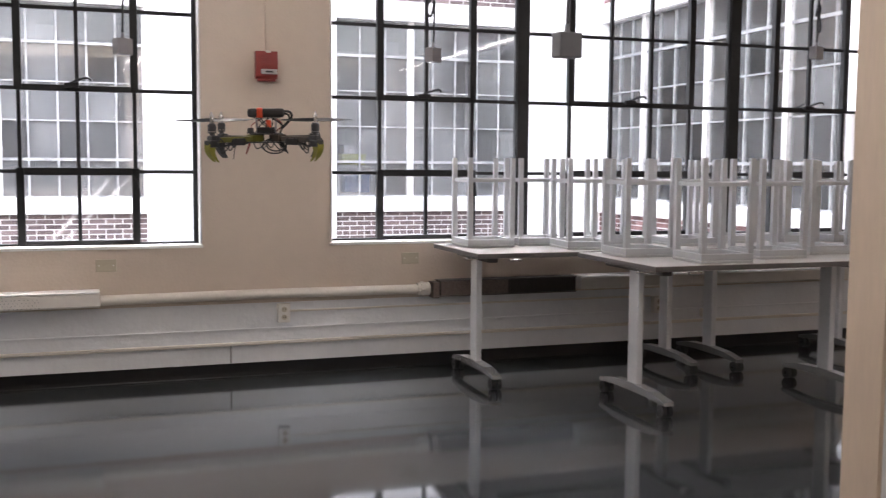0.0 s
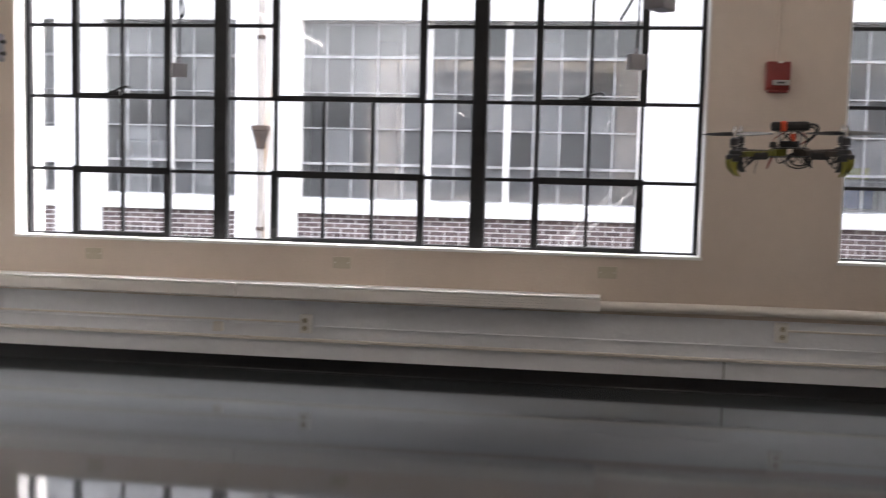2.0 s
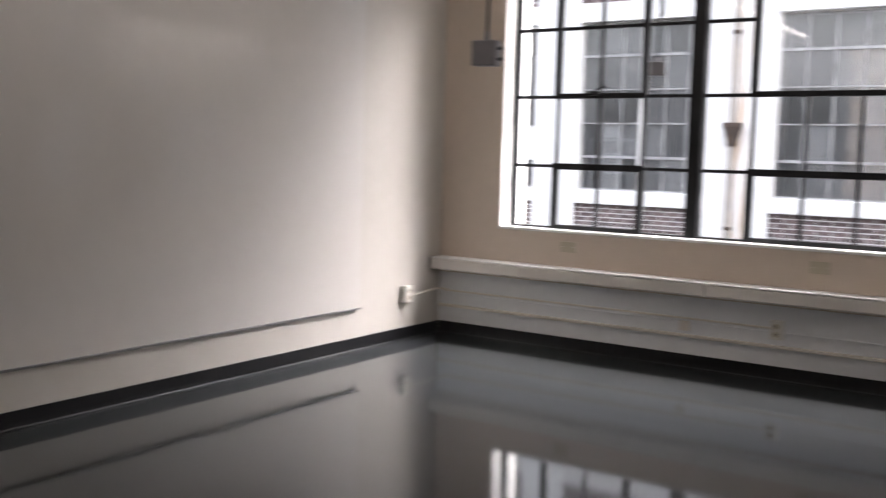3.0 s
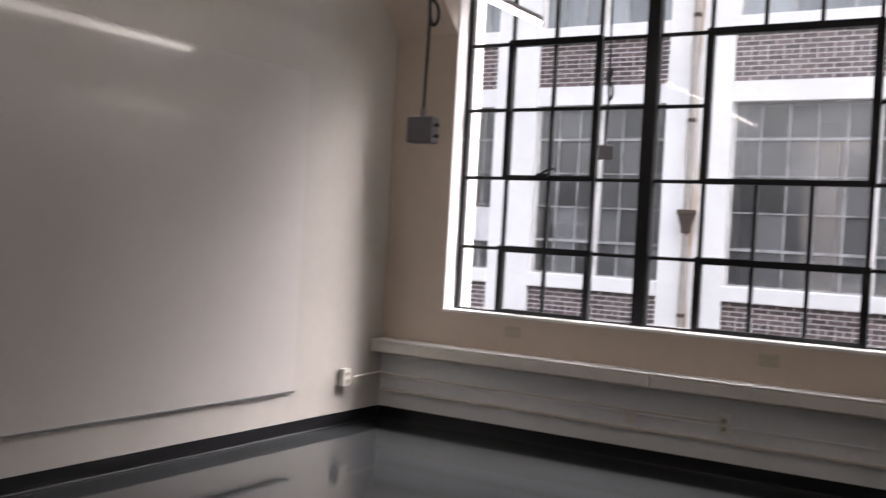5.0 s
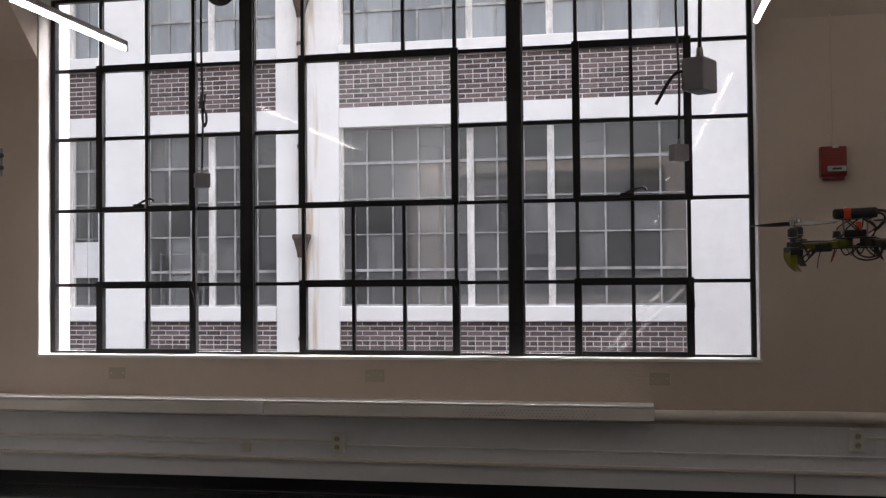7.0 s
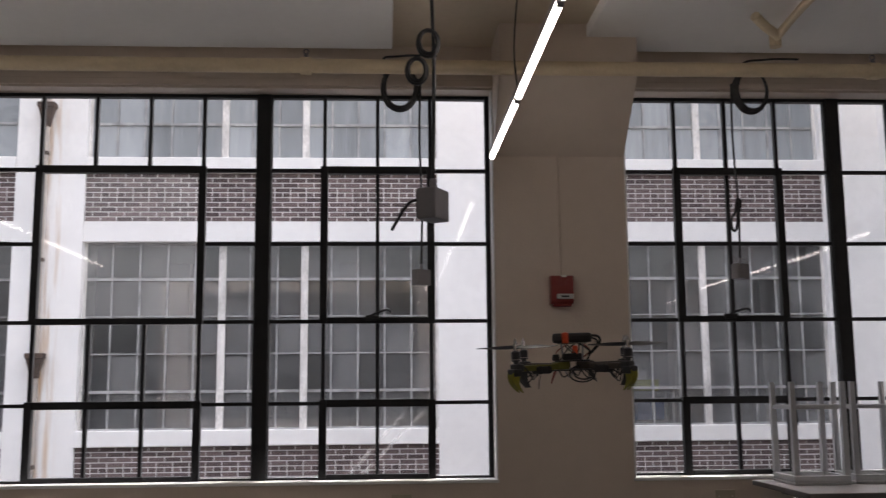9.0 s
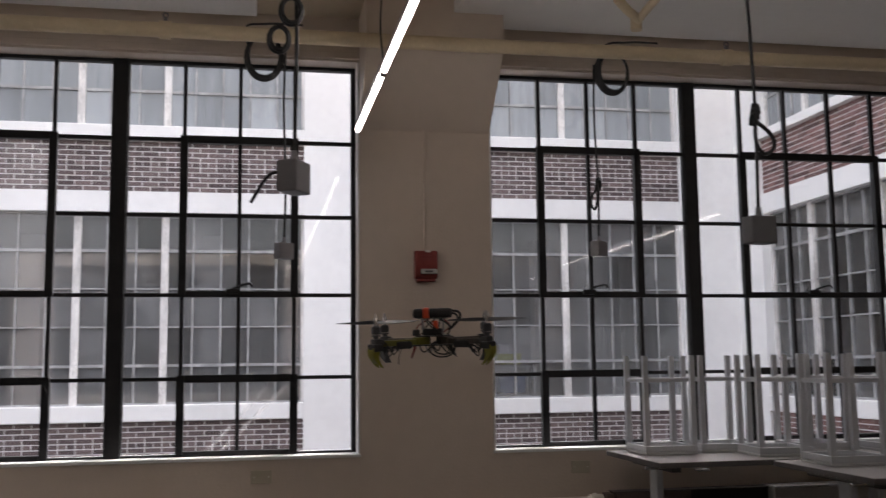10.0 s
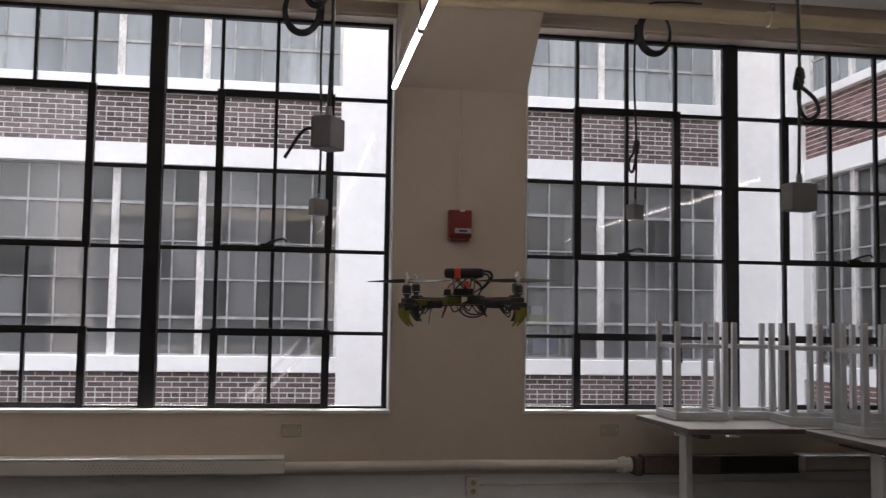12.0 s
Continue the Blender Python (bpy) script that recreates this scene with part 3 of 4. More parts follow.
for x in (1.2, 3.80, 6.95, 9.2):
    bm = cyl(B(), (x - 0.03, -0.50, 3.056), (x + 0.03, -0.50, 3.056), 0.048, seg=18)
    part("collar", bm, YPIPE, cp)
    bm = box(B(), x - 0.010, -0.512, 3.098, x + 0.010, -0.488, 3.125, 0.003)
    tube(bm, [(x + 0.013 * math.cos(a), -0.50, 3.136 + 0.013 * math.sin(a)) for a in (2 * math.pi * k / 12 for k in range(13))], 0.004, 6)
    part("hanger_eye", bm, GREYBOX, cp, "small eye nut on the pipe collar")
br = thing("sprinkler_pipe", "thin yellowed branch pipe with an elbow under the ceiling", "pipe")
part("pipe_run", tube(B(), curve_points([(6.36, -0.60, 3.20), (6.31, -1.3, 3.20), (6.30, -3.0, 3.20), (6.30, -6.0, 3.20)], 4), 0.022, 12), YPIPE, br, smooth=True)
part("elbow", tube(B(), curve_points([(6.35, -0.66, 3.20), (6.25, -0.76, 3.205), (6.16, -0.84, 3.235)], 5), 0.026, 12), YPIPE, br, smooth=True)
part("drop", cyl(B(), (6.36, -0.60, 3.225), (6.36, -0.60, 3.155), 0.032, seg=14), YPIPE, br)
for yy in (-1.6, -3.6, -5.4):
    part("hanger", cyl(B(), (6.30, yy, 3.215), (6.30, yy, CZ - 0.076), 0.006, seg=8), GREYBOX, br)

# ---------- hanging lamps ----------
def strip_lamp(x, y_end, count, seg=1.10, z=2.56):
    lamp = thing("pendant_strip_lamp", "long lit fluorescent strip lamp hung on thin wires", "lamp", "strip lamps", at=(x, y_end, z))
    for k in range(count):
        y0 = -k * seg
        part("housing", box(B(), -0.012, y0 - seg + 0.015, 0.014, 0.012, y0 - 0.012, 0.044, 0.006), LAMPBODY, lamp)
        t = part("tube", cyl(B(), (0, y0 - 0.03, 0), (0, y0 - seg + 0.03, 0), 0.0135, seg=14), TUBE, lamp, "glowing warm white tube", smooth=True)
        for yy in (y0 - 0.022, y0 - seg + 0.022):
            part("end_cap", box(B(), -0.012, yy - 0.008, -0.015, 0.012, yy + 0.008, 0.016, 0.003), LAMPBODY, lamp)
        drop = [(0, y0 - seg, 0.045), (-0.012, y0 - seg, 0.22), (0.006, y0 - seg, 0.45), (0.03, y0 - seg, 0.62), (0.02, y0 - seg, CZ - z - 0.003)]
        part("hanger_wire", tube(B(), curve_points(drop, 5), 0.004, 6), CORD, lamp, smooth=True)
    return lamp


# near segments are real; the rear ones are unseen, added as fill light
strip_lamp(4.805, -0.46, 7)
strip_lamp(1.43, -0.60, 3)
# unseen third row, added at the same spacing to brighten the tables' side
strip_lamp(8.18, -1.75, 6)

# ---------- hanging outlet boxes ----------
def cord_box(x, y, z, turn, size, loop=None, coil=None, knot=None, tail=False, ring=None, paint=GREYBOX, plugs=False):
    """A metal outlet box on a black cord from the ceiling, the slack tied up in loops."""
    o = thing("pendant_outlet", ("dark " if paint == DARKBOX else "") + "grey metal outlet box hanging on a black cord", "pendant outlet", "boxes hung from the ceiling", at=(x, y, z))
    s = size / 2
    bx = part("box", box(B(), -s, -s * 0.62, -s * 0.95, s, s * 0.62, s * 0.95, 0.006), paint, o)
    bx.rotation_euler = (0, 0, radians(turn + 180))
    fp = part("face_plate", box(B(), -s * 0.92, -s * 0.62 - 0.005, -s * 0.88, s * 0.92, -s * 0.62 - 0.0005, s * 0.88, 0.002), paint, bx)
    bm = B()
    for dx in (-s * 0.45, s * 0.45):
        cyl(bm, (dx, -s * 0.62 - 0.005, 0), (dx, -s * 0.62 - 0.009, 0), s * 0.33, seg=14)
    part("socket", bm, DARKSLOT, bx)
    part("cord_grip", cyl(B(), (0, 0, s * 0.9), (0, 0, s * 0.9 + size * 0.36), size * 0.12, size * 0.09, seg=12), paint, o)
    top = coil[1] + 0.04 - z if coil and y > -1 else CZ - z - (0.076 if x < 4.27 or x > 5.36 else 0.001)
    sway = 0.006
    pts = [(0, 0, s + size * 0.3), (sway, 0, top * 0.35), (-sway, 0.004, top * 0.7), (0, 0, top)]
    part("cord", tube(B(), curve_points(pts, 8), 0.0065, 8), CORD, o, smooth=True)
    if knot:
        kz = knot - z
        bm = B()
        for j in range(3):
            wrap = [(0.011 * math.cos(a) + 0.004 * j, 0.011 * math.sin(a), kz + 0.020 * (j - 1) + 0.02 * math.sin(a * 2))
                    for a in (2 * math.pi * q / 12 for q in range(13))]
            tube(bm, wrap, 0.008, 6)
        part("knot", bm, CORD, o, smooth=True)
        d = loop or 0.05
        pts = [(0, 0, kz - 0.02), (d, 0.01, kz - 0.07), (d * 1.15, 0.01, kz - 0.12), (d * 0.55, 0.008, kz - 0.145),
               (d * 0.1, 0.004, kz - 0.10), (0.004, 0, kz - 0.02)]
        part("cord_loop", tube(B(), curve_points(pts, 8), 0.0075, 8), CORD, o, smooth=True)
    for cl in (coil, ring):
        if not cl:
            continue
        cx, cz, cr = cl[0] - x, cl[1] - z, cl[2]
        for j in range(4 if cr > 0.06 else 2):
            bm = B()
            turn_points = [(cx + (cr * 0.86 + 0.006 * j) * math.cos(a), 0.012 * (j - 1.5), cz + (cr * 1.18 + 0.005 * j) * math.sin(a))
                    for a in (math.pi + 2 * math.pi * q / 28 for q in range(29))]
            part("cord_coil", tube(bm, turn_points, 0.0075, 6), CORD, o, smooth=True)
        if cr > 0.06:
            pz = 3.108 - z
            pts = [(cx - 0.09, 0.0, cz + 0.07), (cx - 0.10, -0.12, pz - 0.002), (cx - 0.08, -0.20, pz), (cx - 0.02, -0.235, pz - 0.006),
                   (cx + 0.06, -0.225, pz + 0.004), (cx + 0.20, -0.20, pz + 0.012)]
            part("cord_tie", tube(B(), curve_points(pts, 6), 0.006, 6), CORD, o, smooth=True)
    if plugs:
        for dz in (-s * 0.45, s * 0.35):
            bm = cyl(B(), (s * 0.95, 0.0, dz), (s * 1.28, 0.0, dz), s * 0.10, seg=10)
            cyl(bm, (s * 1.22, 0.0, dz), (s * 1.36, 0.0, dz), s * 0.15, seg=10)
            part("knob", bm, DARKSLOT, o, "small dark knob on the side of the box")
    if tail:
        pts = [(-s + 0.01, -0.02, 0.012), (-s - 0.02, -0.03, 0.006), (-s - 0.045, -0.03, -0.022), (-s - 0.068, -0.03, -0.062), (-s - 0.085, -0.03, -0.092)]
        part("cord_tail", tube(B(), curve_points(pts, 6), 0.0055, 8), CORD, o)
    return o


cord_box(1.824, -2.4, 1.730, 8, 0.112, loop=0.035, knot=2.30, plugs=True)
cord_box(4.395, -2.4, 1.93, 62, 0.112, coil=(4.342, 2.40, 0.034), tail=True, ring=(4.382, 2.50, 0.036))
cord_box(6.065, -2.4, 1.775, 8, 0.105, knot=2.205, loop=0.07, paint=DARKBOX)
cord_box(1.735, -0.30, 1.85, 35, 0.088, knot=2.31, loop=0.02, coil=(1.845, 3.0, 0.098))
cord_box(4.425, -0.30, 1.925, 30, 0.092, coil=(4.31, 3.0, 0.098))
cord_box(6.21, -0.30, 1.955, 35, 0.092, knot=2.33, loop=-0.03, coil=(6.325, 3.0, 0.098))
cord_box(9.02, -0.30, 2.09, 20, 0.092, knot=2.38, loop=0.03)

# ---------- tables ----------
def table(x0, x1, y0, y1, label, inset=0.18, inset_far=0.18):
    """Flip-top training table on two T-legs with casters."""
    zt = 0.80
    tb = thing("folding_table", label, "table", "tables by the window")
    part("tabletop", box(B(), x0, y0, zt - 0.030, x1, y1, zt, 0.006), TOPM, tb)
    bm = B()
    for q in ((x0 - 0.002, y0 - 0.002, x1 + 0.002, y0 + 0.001), (x0 - 0.002, y1 - 0.001, x1 + 0.002, y1 + 0.002),
              (x0 - 0.002, y0 + 0.001, x0 + 0.001, y1 - 0.001), (x1 - 0.001, y0 + 0.001, x1 + 0.002, y1 - 0.001)):
        box(bm, q[0], q[1], zt - 0.028, q[2], q[3], zt - 0.004)
    part("edge_band", bm, EDGEM, tb, "dark edge band")
    ym = (y0 + y1) / 2
    for x in (x0 + inset, x1 - inset_far):
        part("leg", box(B(), x - 0.019, ym - 0.050, 0.105, x + 0.019, ym + 0.050, zt - 0.065, 0.008), LEGM, tb)
        bm = box(B(), x - 0.03, y0 + 0.12, zt - 0.066, x + 0.03, y1 - 0.12, zt - 0.031, 0.006)
        part("top_bracket", bm, EDGEM, tb)
        bm = B()
        prof = [(-0.345, 0.066), (-0.345, 0.086), (-0.2, 0.112), (0, 0.122), (0.2, 0.112), (0.345, 0.086), (0.345, 0.066), (0.15, 0.078), (-0.15, 0.078)]
        a = [bm.verts.new((x - 0.029, ym + d, z)) for d, z in prof]
        b = [bm.verts.new((x + 0.029, ym + d, z)) for d, z in prof]
        n = len(prof)
        for k in range(n):
            bm.faces.new((a[k], a[(k + 1) % n], b[(k + 1) % n], b[k]))
        bm.faces.new(a[::-1])
        bm.faces.new(b)
        foot = part("foot", bm, FOOTM, tb, "arched silver foot")
        for d in (-0.31, 0.31):
            c = part("caster", cyl(cyl(B(), (x - 0.030, ym + d, 0.034), (x - 0.006, ym + d, 0.034), 0.034, seg=18), (x + 0.006, ym + d, 0.034), (x + 0.030, ym + d, 0.034), 0.034, seg=18), CASTER, tb, "black twin-wheel caster")
            bm = cyl(B(), (x, ym + d, 0.030), (x, ym + d, 0.078), 0.005, seg=10)
            cyl(bm, (x - 0.033, ym + d, 0.034), (x + 0.033, ym + d, 0.034), 0.009, seg=10)
            part("fork", bm, CHROME, c)
    for lx, ly in ((x0 - 0.035, y0 + 0.11), (x0 + 0.19, y0 - 0.012)):
        bm = box(B(), lx, ly, zt - 0.047, lx + 0.075, ly + 0.022, zt - 0.033, 0.004)
        cyl(bm, (lx + 0.05, ly + 0.011, zt - 0.040), (lx + 0.05, ly + 0.011, zt - 0.031), 0.010, seg=12)
        part("lever", bm, CHROME, tb, "small chrome flip lever")
    part("stretcher", box(B(), x0 + 0.3, ym - 0.02, zt - 0.052, x1 - 0.3, ym + 0.02, zt - 0.031, 0.004), EDGEM, tb)
    return tb


table(6.29, 7.77, -0.87, -0.10, "grey laminate folding table on casters, stools stacked on it", 0.14, 0.02)
table(6.885, 8.385, -1.77, -0.93, "grey laminate folding table on casters beside another, stools on it", 0.14, 0.09)
table(7.785, 9.28, -0.87, -0.10, "grey laminate folding table on casters against the wall, stools on it", 0.30, 0.165)


# ---------- stools ----------
def build_stool(at):
    """Square four-legged stool, built seat down with the legs in the air."""
    st = thing("stool", "silver square stool turned upside down on a table", "stool", "stools on the tables", at=at)
    w, h = 0.151, 0.54
    part("seat", box(B(), -w, -w, 0.0, w, w, 0.014, 0.004), SEATM, st, "thin square seat lying face down")
    bm = B()
    for q in ((-w, -w, w, -w + 0.022), (-w, w - 0.022, w, w), (-w, -w + 0.022, -w + 0.022, w - 0.022), (w - 0.022, -w + 0.022, w, w - 0.022)):
        box(bm, q[0], q[1], 0.0145, q[2], q[3], 0.048, 0.003)
    part("seat_frame", bm, STOOLM, st)
    for sx in (-1, 1):
        for sy in (-1, 1):
            bm = B()
            a = []
            for z, t, o in ((0.0505, 0.0155, 0.0), (h - 0.004, 0.013, 0.002), (h, 0.0115, 0.002)):
                cx, cy = sx * (w - 0.0155 + o), sy * (w - 0.0155 + o)
                a.append([bm.verts.new((cx + dx * t, cy + dy * t, z)) for dx, dy in ((-1, -1), (1, -1), (1, 1), (-1, 1))])
            for p, q in zip(a, a[1:]):
                for k in range(4):
                    bm.faces.new((p[k], p[(k + 1) % 4], q[(k + 1) % 4], q[k]))
            bm.faces.new(a[0][::-1])
            bm.faces.new(a[-1])
            part("leg", bm, STOOLM, st)
    z = 0.405
    for q in ((-1, -1, 1, -1), (-1, 1, 1, 1), (-1, -1, -1, 1), (1, -1, 1, 1)):
        e = w - 0.0145
        d = 0.0
        if q[1] == q[3]:
            bm = box(B(), -e + 0.017, q[1] * e - 0.008, z - 0.011, e - 0.017, q[1] * e + 0.008, z + 0.011, 0.003)
        else:
            bm = box(B(), q[0] * e - 0.008, -e + 0.017, z - 0.011, q[0] * e + 0.008, e - 0.017, z + 0.011, 0.003)
        part("stretcher", bm, STOOLM, st)
    return st


STOOLS = ((6.525, -0.34, -3), (6.89, -0.29, -4), (7.06, -0.63, -5), (7.41, -0.42, 2), (7.82, -0.55, 0),
          (7.13, -1.17, -3), (7.34, -1.58, -4), (7.79, -1.44, -2), (8.24, -1.27, 2),
          (8.24, -0.40, -3), (8.70, -0.45, 4), (9.08, -0.50, 0))
first = build_stool((STOOLS[0][0], STOOLS[0][1], 0.801))
for x, y, a in STOOLS[1:]:
    copy_thing(first, pose(x, y, 0.801, 0, 0, a))
upright = copy_thing(first, pose(0.72, -4.42, 0.54, 180, 0, 12))
upright["label"] = "silver square stool standing upright near the whiteboard"
del upright["group"]

# ---------- quadcopter ----------
def quadcopter(x, y, z, turn):
    q = thing("quadcopter", "black quadcopter with yellow landing legs and an orange battery strap, hovering", "drone", at=(x, y, z))
    q.rotation_euler = (radians(3), radians(-1), radians(turn))
    for z0, half in ((-0.020, 0.066), (0.010, 0.058)):
        part("frame_plate", box(B(), -half, -half, z0, half, half, z0 + 0.004, 0.002), CARBON, q)
    for sx in (-1, 1):
        for sy in (-1, 1):
            part("spacer", cyl(B(), (sx * 0.045, sy * 0.045, -0.016), (sx * 0.045, sy * 0.045, 0.010), 0.004, seg=8), CARBON, q)
            part("standoff", cyl(B(), (sx * 0.032, sy * 0.022, 0.014), (sx * 0.036, sy * 0.022, 0.069), 0.0028, seg=8), GREYBOX, q, "thin grey standoff")
    part("flight_controller", box(B(), -0.034, -0.026, 0.0145, 0.030, 0.026, 0.036, 0.004), BATTERY, q)
    part("receiver", box(B(), 0.000, -0.031, 0.034, 0.018, -0.019, 0.062, 0.003), ORANGE, q, "small orange-red receiver")
    part("gps_puck", cyl(B(), (-0.055, -0.030, 0.014), (-0.055, -0.030, 0.034), 0.014, 0.011, seg=14), BATTERY, q)
    part("battery_tray", box(B(), -0.048, -0.028, 0.068, 0.048, 0.028, 0.0705, 0.001), CARBON, q)
    bat = part("battery", box(B(), -0.066, -0.023, 0.071, 0.066, 0.023, 0.104, 0.011), BATTERY, q, "black battery pack on top")
    part("strap", box(B(), -0.034, -0.0255, 0.0672, -0.010, 0.0255, 0.1068, 0.009), ORANGE, bat, "orange strap round the battery")
    R = 0.250
    for k in range(4):
        a = radians(45 + 90 * k)
        m = Matrix.Rotation(a, 4, 'Z')
        yellow = k in (2, 3)

        def polar(r, w, h):
            return m @ Vector((r, w, h))

        # square tube arm with a flared root
        bm = box(B(), 0.060, -0.0085, -0.015, R - 0.018, 0.0085, 0.004, 0.003)
        box(bm, 0.030, -0.017, -0.0155, 0.082, 0.017, 0.0095, 0.004)
        bmesh.ops.transform(bm, matrix=m, verts=bm.verts[:])
        arm = part("arm", bm, OLIVE if k == 2 else ARMM, q, "olive-yellow square arm" if k == 2 else "dark brown square arm")
        bm = box(B(), 0.108, -0.0145, -0.026, 0.172, 0.0145, -0.002, 0.006)
        box(bm, 0.118, -0.0155, -0.0265, 0.123, 0.0155, -0.001, 0.001)
        box(bm, 0.155, -0.0155, -0.0265, 0.160, 0.0155, -0.001, 0.001)
        bmesh.ops.transform(bm, matrix=m, verts=bm.verts[:])
        part("speed_controller", bm, BATTERY, arm, "black heat-shrunk speed controller")
        bm = B()
        for w, drop, r1 in ((-0.010, 0.040, 0.205), (0.0, 0.052, 0.21), (0.010, 0.034, 0.20)):
            pts = [polar(rr, w * f, h) for rr, h, f in ((R - 0.006, 0.010, 0.7), (R - 0.030, -0.006, 1.3), (r1, -drop, 1.6), (0.186, -drop * 0.75, 1.2), (0.168, -0.016, 0.8))]
            tube(bm, curve_points(pts, 6), 0.0022, 6)
        part("motor_wire", bm, CORD, arm, "loops of black motor wire", smooth=True)
        # motor on its mount, with a bullet-shaped propeller nut
        bm = box(B(), R - 0.024, -0.014, -0.014, R + 0.014, 0.014, 0.010, 0.005)
        bmesh.ops.transform(bm, matrix=m, verts=bm.verts[:])
        part("motor_mount", bm, CARBON, arm)
        bm = cyl(B(), polar(R, 0, 0.010), polar(R, 0, 0.018), 0.009, seg=12)
        cyl(bm, polar(R, 0, 0.018), polar(R, 0, 0.023), 0.0150, seg=20)
        cyl(bm, polar(R, 0, 0.0245), polar(R, 0, 0.047), 0.0150, seg=20)
        cyl(bm, polar(R, 0, 0.047), polar(R, 0, 0.052), 0.0145, 0.009, seg=20)
        motor = part("motor", bm, MOTOR, q, smooth=True)
        bm = cyl(B(), polar(R, 0, 0.052), polar(R, 0, 0.066), 0.0075, seg=12)
        cyl(bm, polar(R, 0, 0.066), polar(R, 0, 0.076), 0.0085, 0.0070, seg=12)
        cyl(bm, polar(R, 0, 0.076), polar(R, 0, 0.092), 0.0070, 0.0020, seg=12)
        part("spinner", bm, CHROME, motor, "bullet-shaped metal nut", smooth=True)
        bm = B()
        hub = polar(R, 0, 0.0625)
        pa = radians((8, 170, 176, -6)[k])
        for side in (1, -1):
            rings = []
            for j in range(10):
                u = j / 9
                rr = 0.006 + u * 0.120
                half = 0.004 + 0.010 * math.sin(math.pi * min(1, 0.12 + u * 0.82))
                tw = 0.40 * (1 - u) + 0.08
                ring = []
                for e, dz in ((1, 0.0007), (-1, 0.0007), (-1, -0.0007), (1, -0.0007)):
                    v = Matrix.Rotation(pa, 4, 'Z') @ Vector((rr * side, e * half * side, e * half * tw + dz))
                    ring.append(bm.verts.new(hub + v))
                rings.append(ring)
            for p, r2 in zip(rings, rings[1:]):
                for j in range(4):
                    bm.faces.new((p[j], p[(j + 1) % 4], r2[(j + 1) % 4], r2[j]))
            bm.faces.new(rings[0][::-1])
            bm.faces.new(rings[-1])
        part("propeller", bm, PROP, motor)

        # landing leg: horn-shaped cheeks curling inwards, joined by a web on the yellow ones
        def horn(u):
            return R + 0.004 + 0.016 * math.sin(u * 2.4) - 0.032 * u * u, -0.010 - 0.072 * u, 0.0145 * (1 - u) ** 0.7 + 0.0025

        bm = B()
        for w in ((-0.0135, 0.0135) if yellow else (-0.0135, 0.0, 0.0135)):
            rings = []
            for j in range(11):
                mid, h, half = horn(j / 10)
                rings.append([bm.verts.new(polar(mid + dr, w * (1 - 0.03 * j) + dw, h)) for dr, dw in ((-half, -0.0018), (half, -0.0018), (half, 0.0018), (-half, 0.0018))])
            for p, r2 in zip(rings, rings[1:]):
                for j in range(4):
                    bm.faces.new((p[j], p[(j + 1) % 4], r2[(j + 1) % 4], r2[j]))
            bm.faces.new(rings[0][::-1])
            bm.faces.new(rings[-1])
        if yellow:
            rings = []
            for j in range(9):
                mid, h, half = horn(j / 10)
                e = 0.0115 * (1 - 0.03 * j)
                rings.append([bm.verts.new(polar(mid + dr, dw, h)) for dr, dw in ((half - 0.004, -e), (half - 0.001, -e), (half - 0.001, e), (half - 0.004, e))])
            for p, r2 in zip(rings, rings[1:]):
                for j in range(4):
                    bm.faces.new((p[j], p[(j + 1) % 4], r2[(j + 1) % 4], r2[j]))
            bm.faces.new(rings[0][::-1])
            bm.faces.new(rings[-1])
        part("landing_leg", bm, YELLOW if yellow else CARBON, q, "yellow horn-shaped landing leg" if yellow else "black pronged landing leg", smooth=True)
        if yellow:
            mid, h, half = horn(0.02)
            bm = box(B(), mid - half - 0.001, -0.017, -0.030, mid + half + 0.002, 0.017, -0.006, 0.004)
            bmesh.ops.transform(bm, matrix=m, verts=bm.verts[:])
            part("leg_clamp", bm, CARBON, arm)
    # loose wiring round the middle
    rng = random.Random(4)
    for k in range(16):
        a = rng.uniform(0, 6.28)
        b = a + rng.uniform(0.5, 1.8)
        d = rng.uniform(0.035, 0.062)
        c = (a + b) / 2
        if k % 2:
            p0, p1, p2 = (0.04 * math.cos(a), 0.03 * math.sin(a), 0.068), (0.06 * math.cos(c), 0.05 * math.sin(c), 0.042), (0.05 * math.cos(b), 0.05 * math.sin(b), 0.014)
        else:
            p0, p1, p2 = (0.06 * math.cos(a), 0.06 * math.sin(a), -0.008), (0.075 * math.cos(c), 0.075 * math.sin(c), -d), (0.06 * math.cos(b), 0.06 * math.sin(b), -0.014)
        part("wire", tube(B(), curve_points([p0, p1, p2], 8), 0.0022, 6), CORD if k % 5 else (RED if k else GREYBOX), q, smooth=True)
    for r, dz, dx in ((0.034, -0.030, 0.030), (0.028, -0.026, 0.036)):
        ring = [(dx + r * 1.25 * math.cos(t), -0.055 + 0.01 * math.sin(t), dz + r * 0.8 * math.sin(t)) for t in (2 * math.pi * j / 20 for j in range(21))]
        part("wire_loop", tube(B(), ring, 0.0026, 6), CORD, q, "hanging loop of black wire", smooth=True)
    part("antenna_wire", tube(B(), curve_points([(-0.10, -0.11, -0.02), (-0.108, -0.112, -0.045), (-0.112, -0.113, -0.075)], 6), 0.0016, 6), CORD, q)
    part("battery_lead", tube(B(), curve_points([(0.064, 0, 0.094), (0.086, 0.0, 0.090), (0.092, 0.0, 0.072), (0.070, 0, 0.045), (0.052, 0, 0.030)], 7), 0.0045, 8), CORD, q, smooth=True)
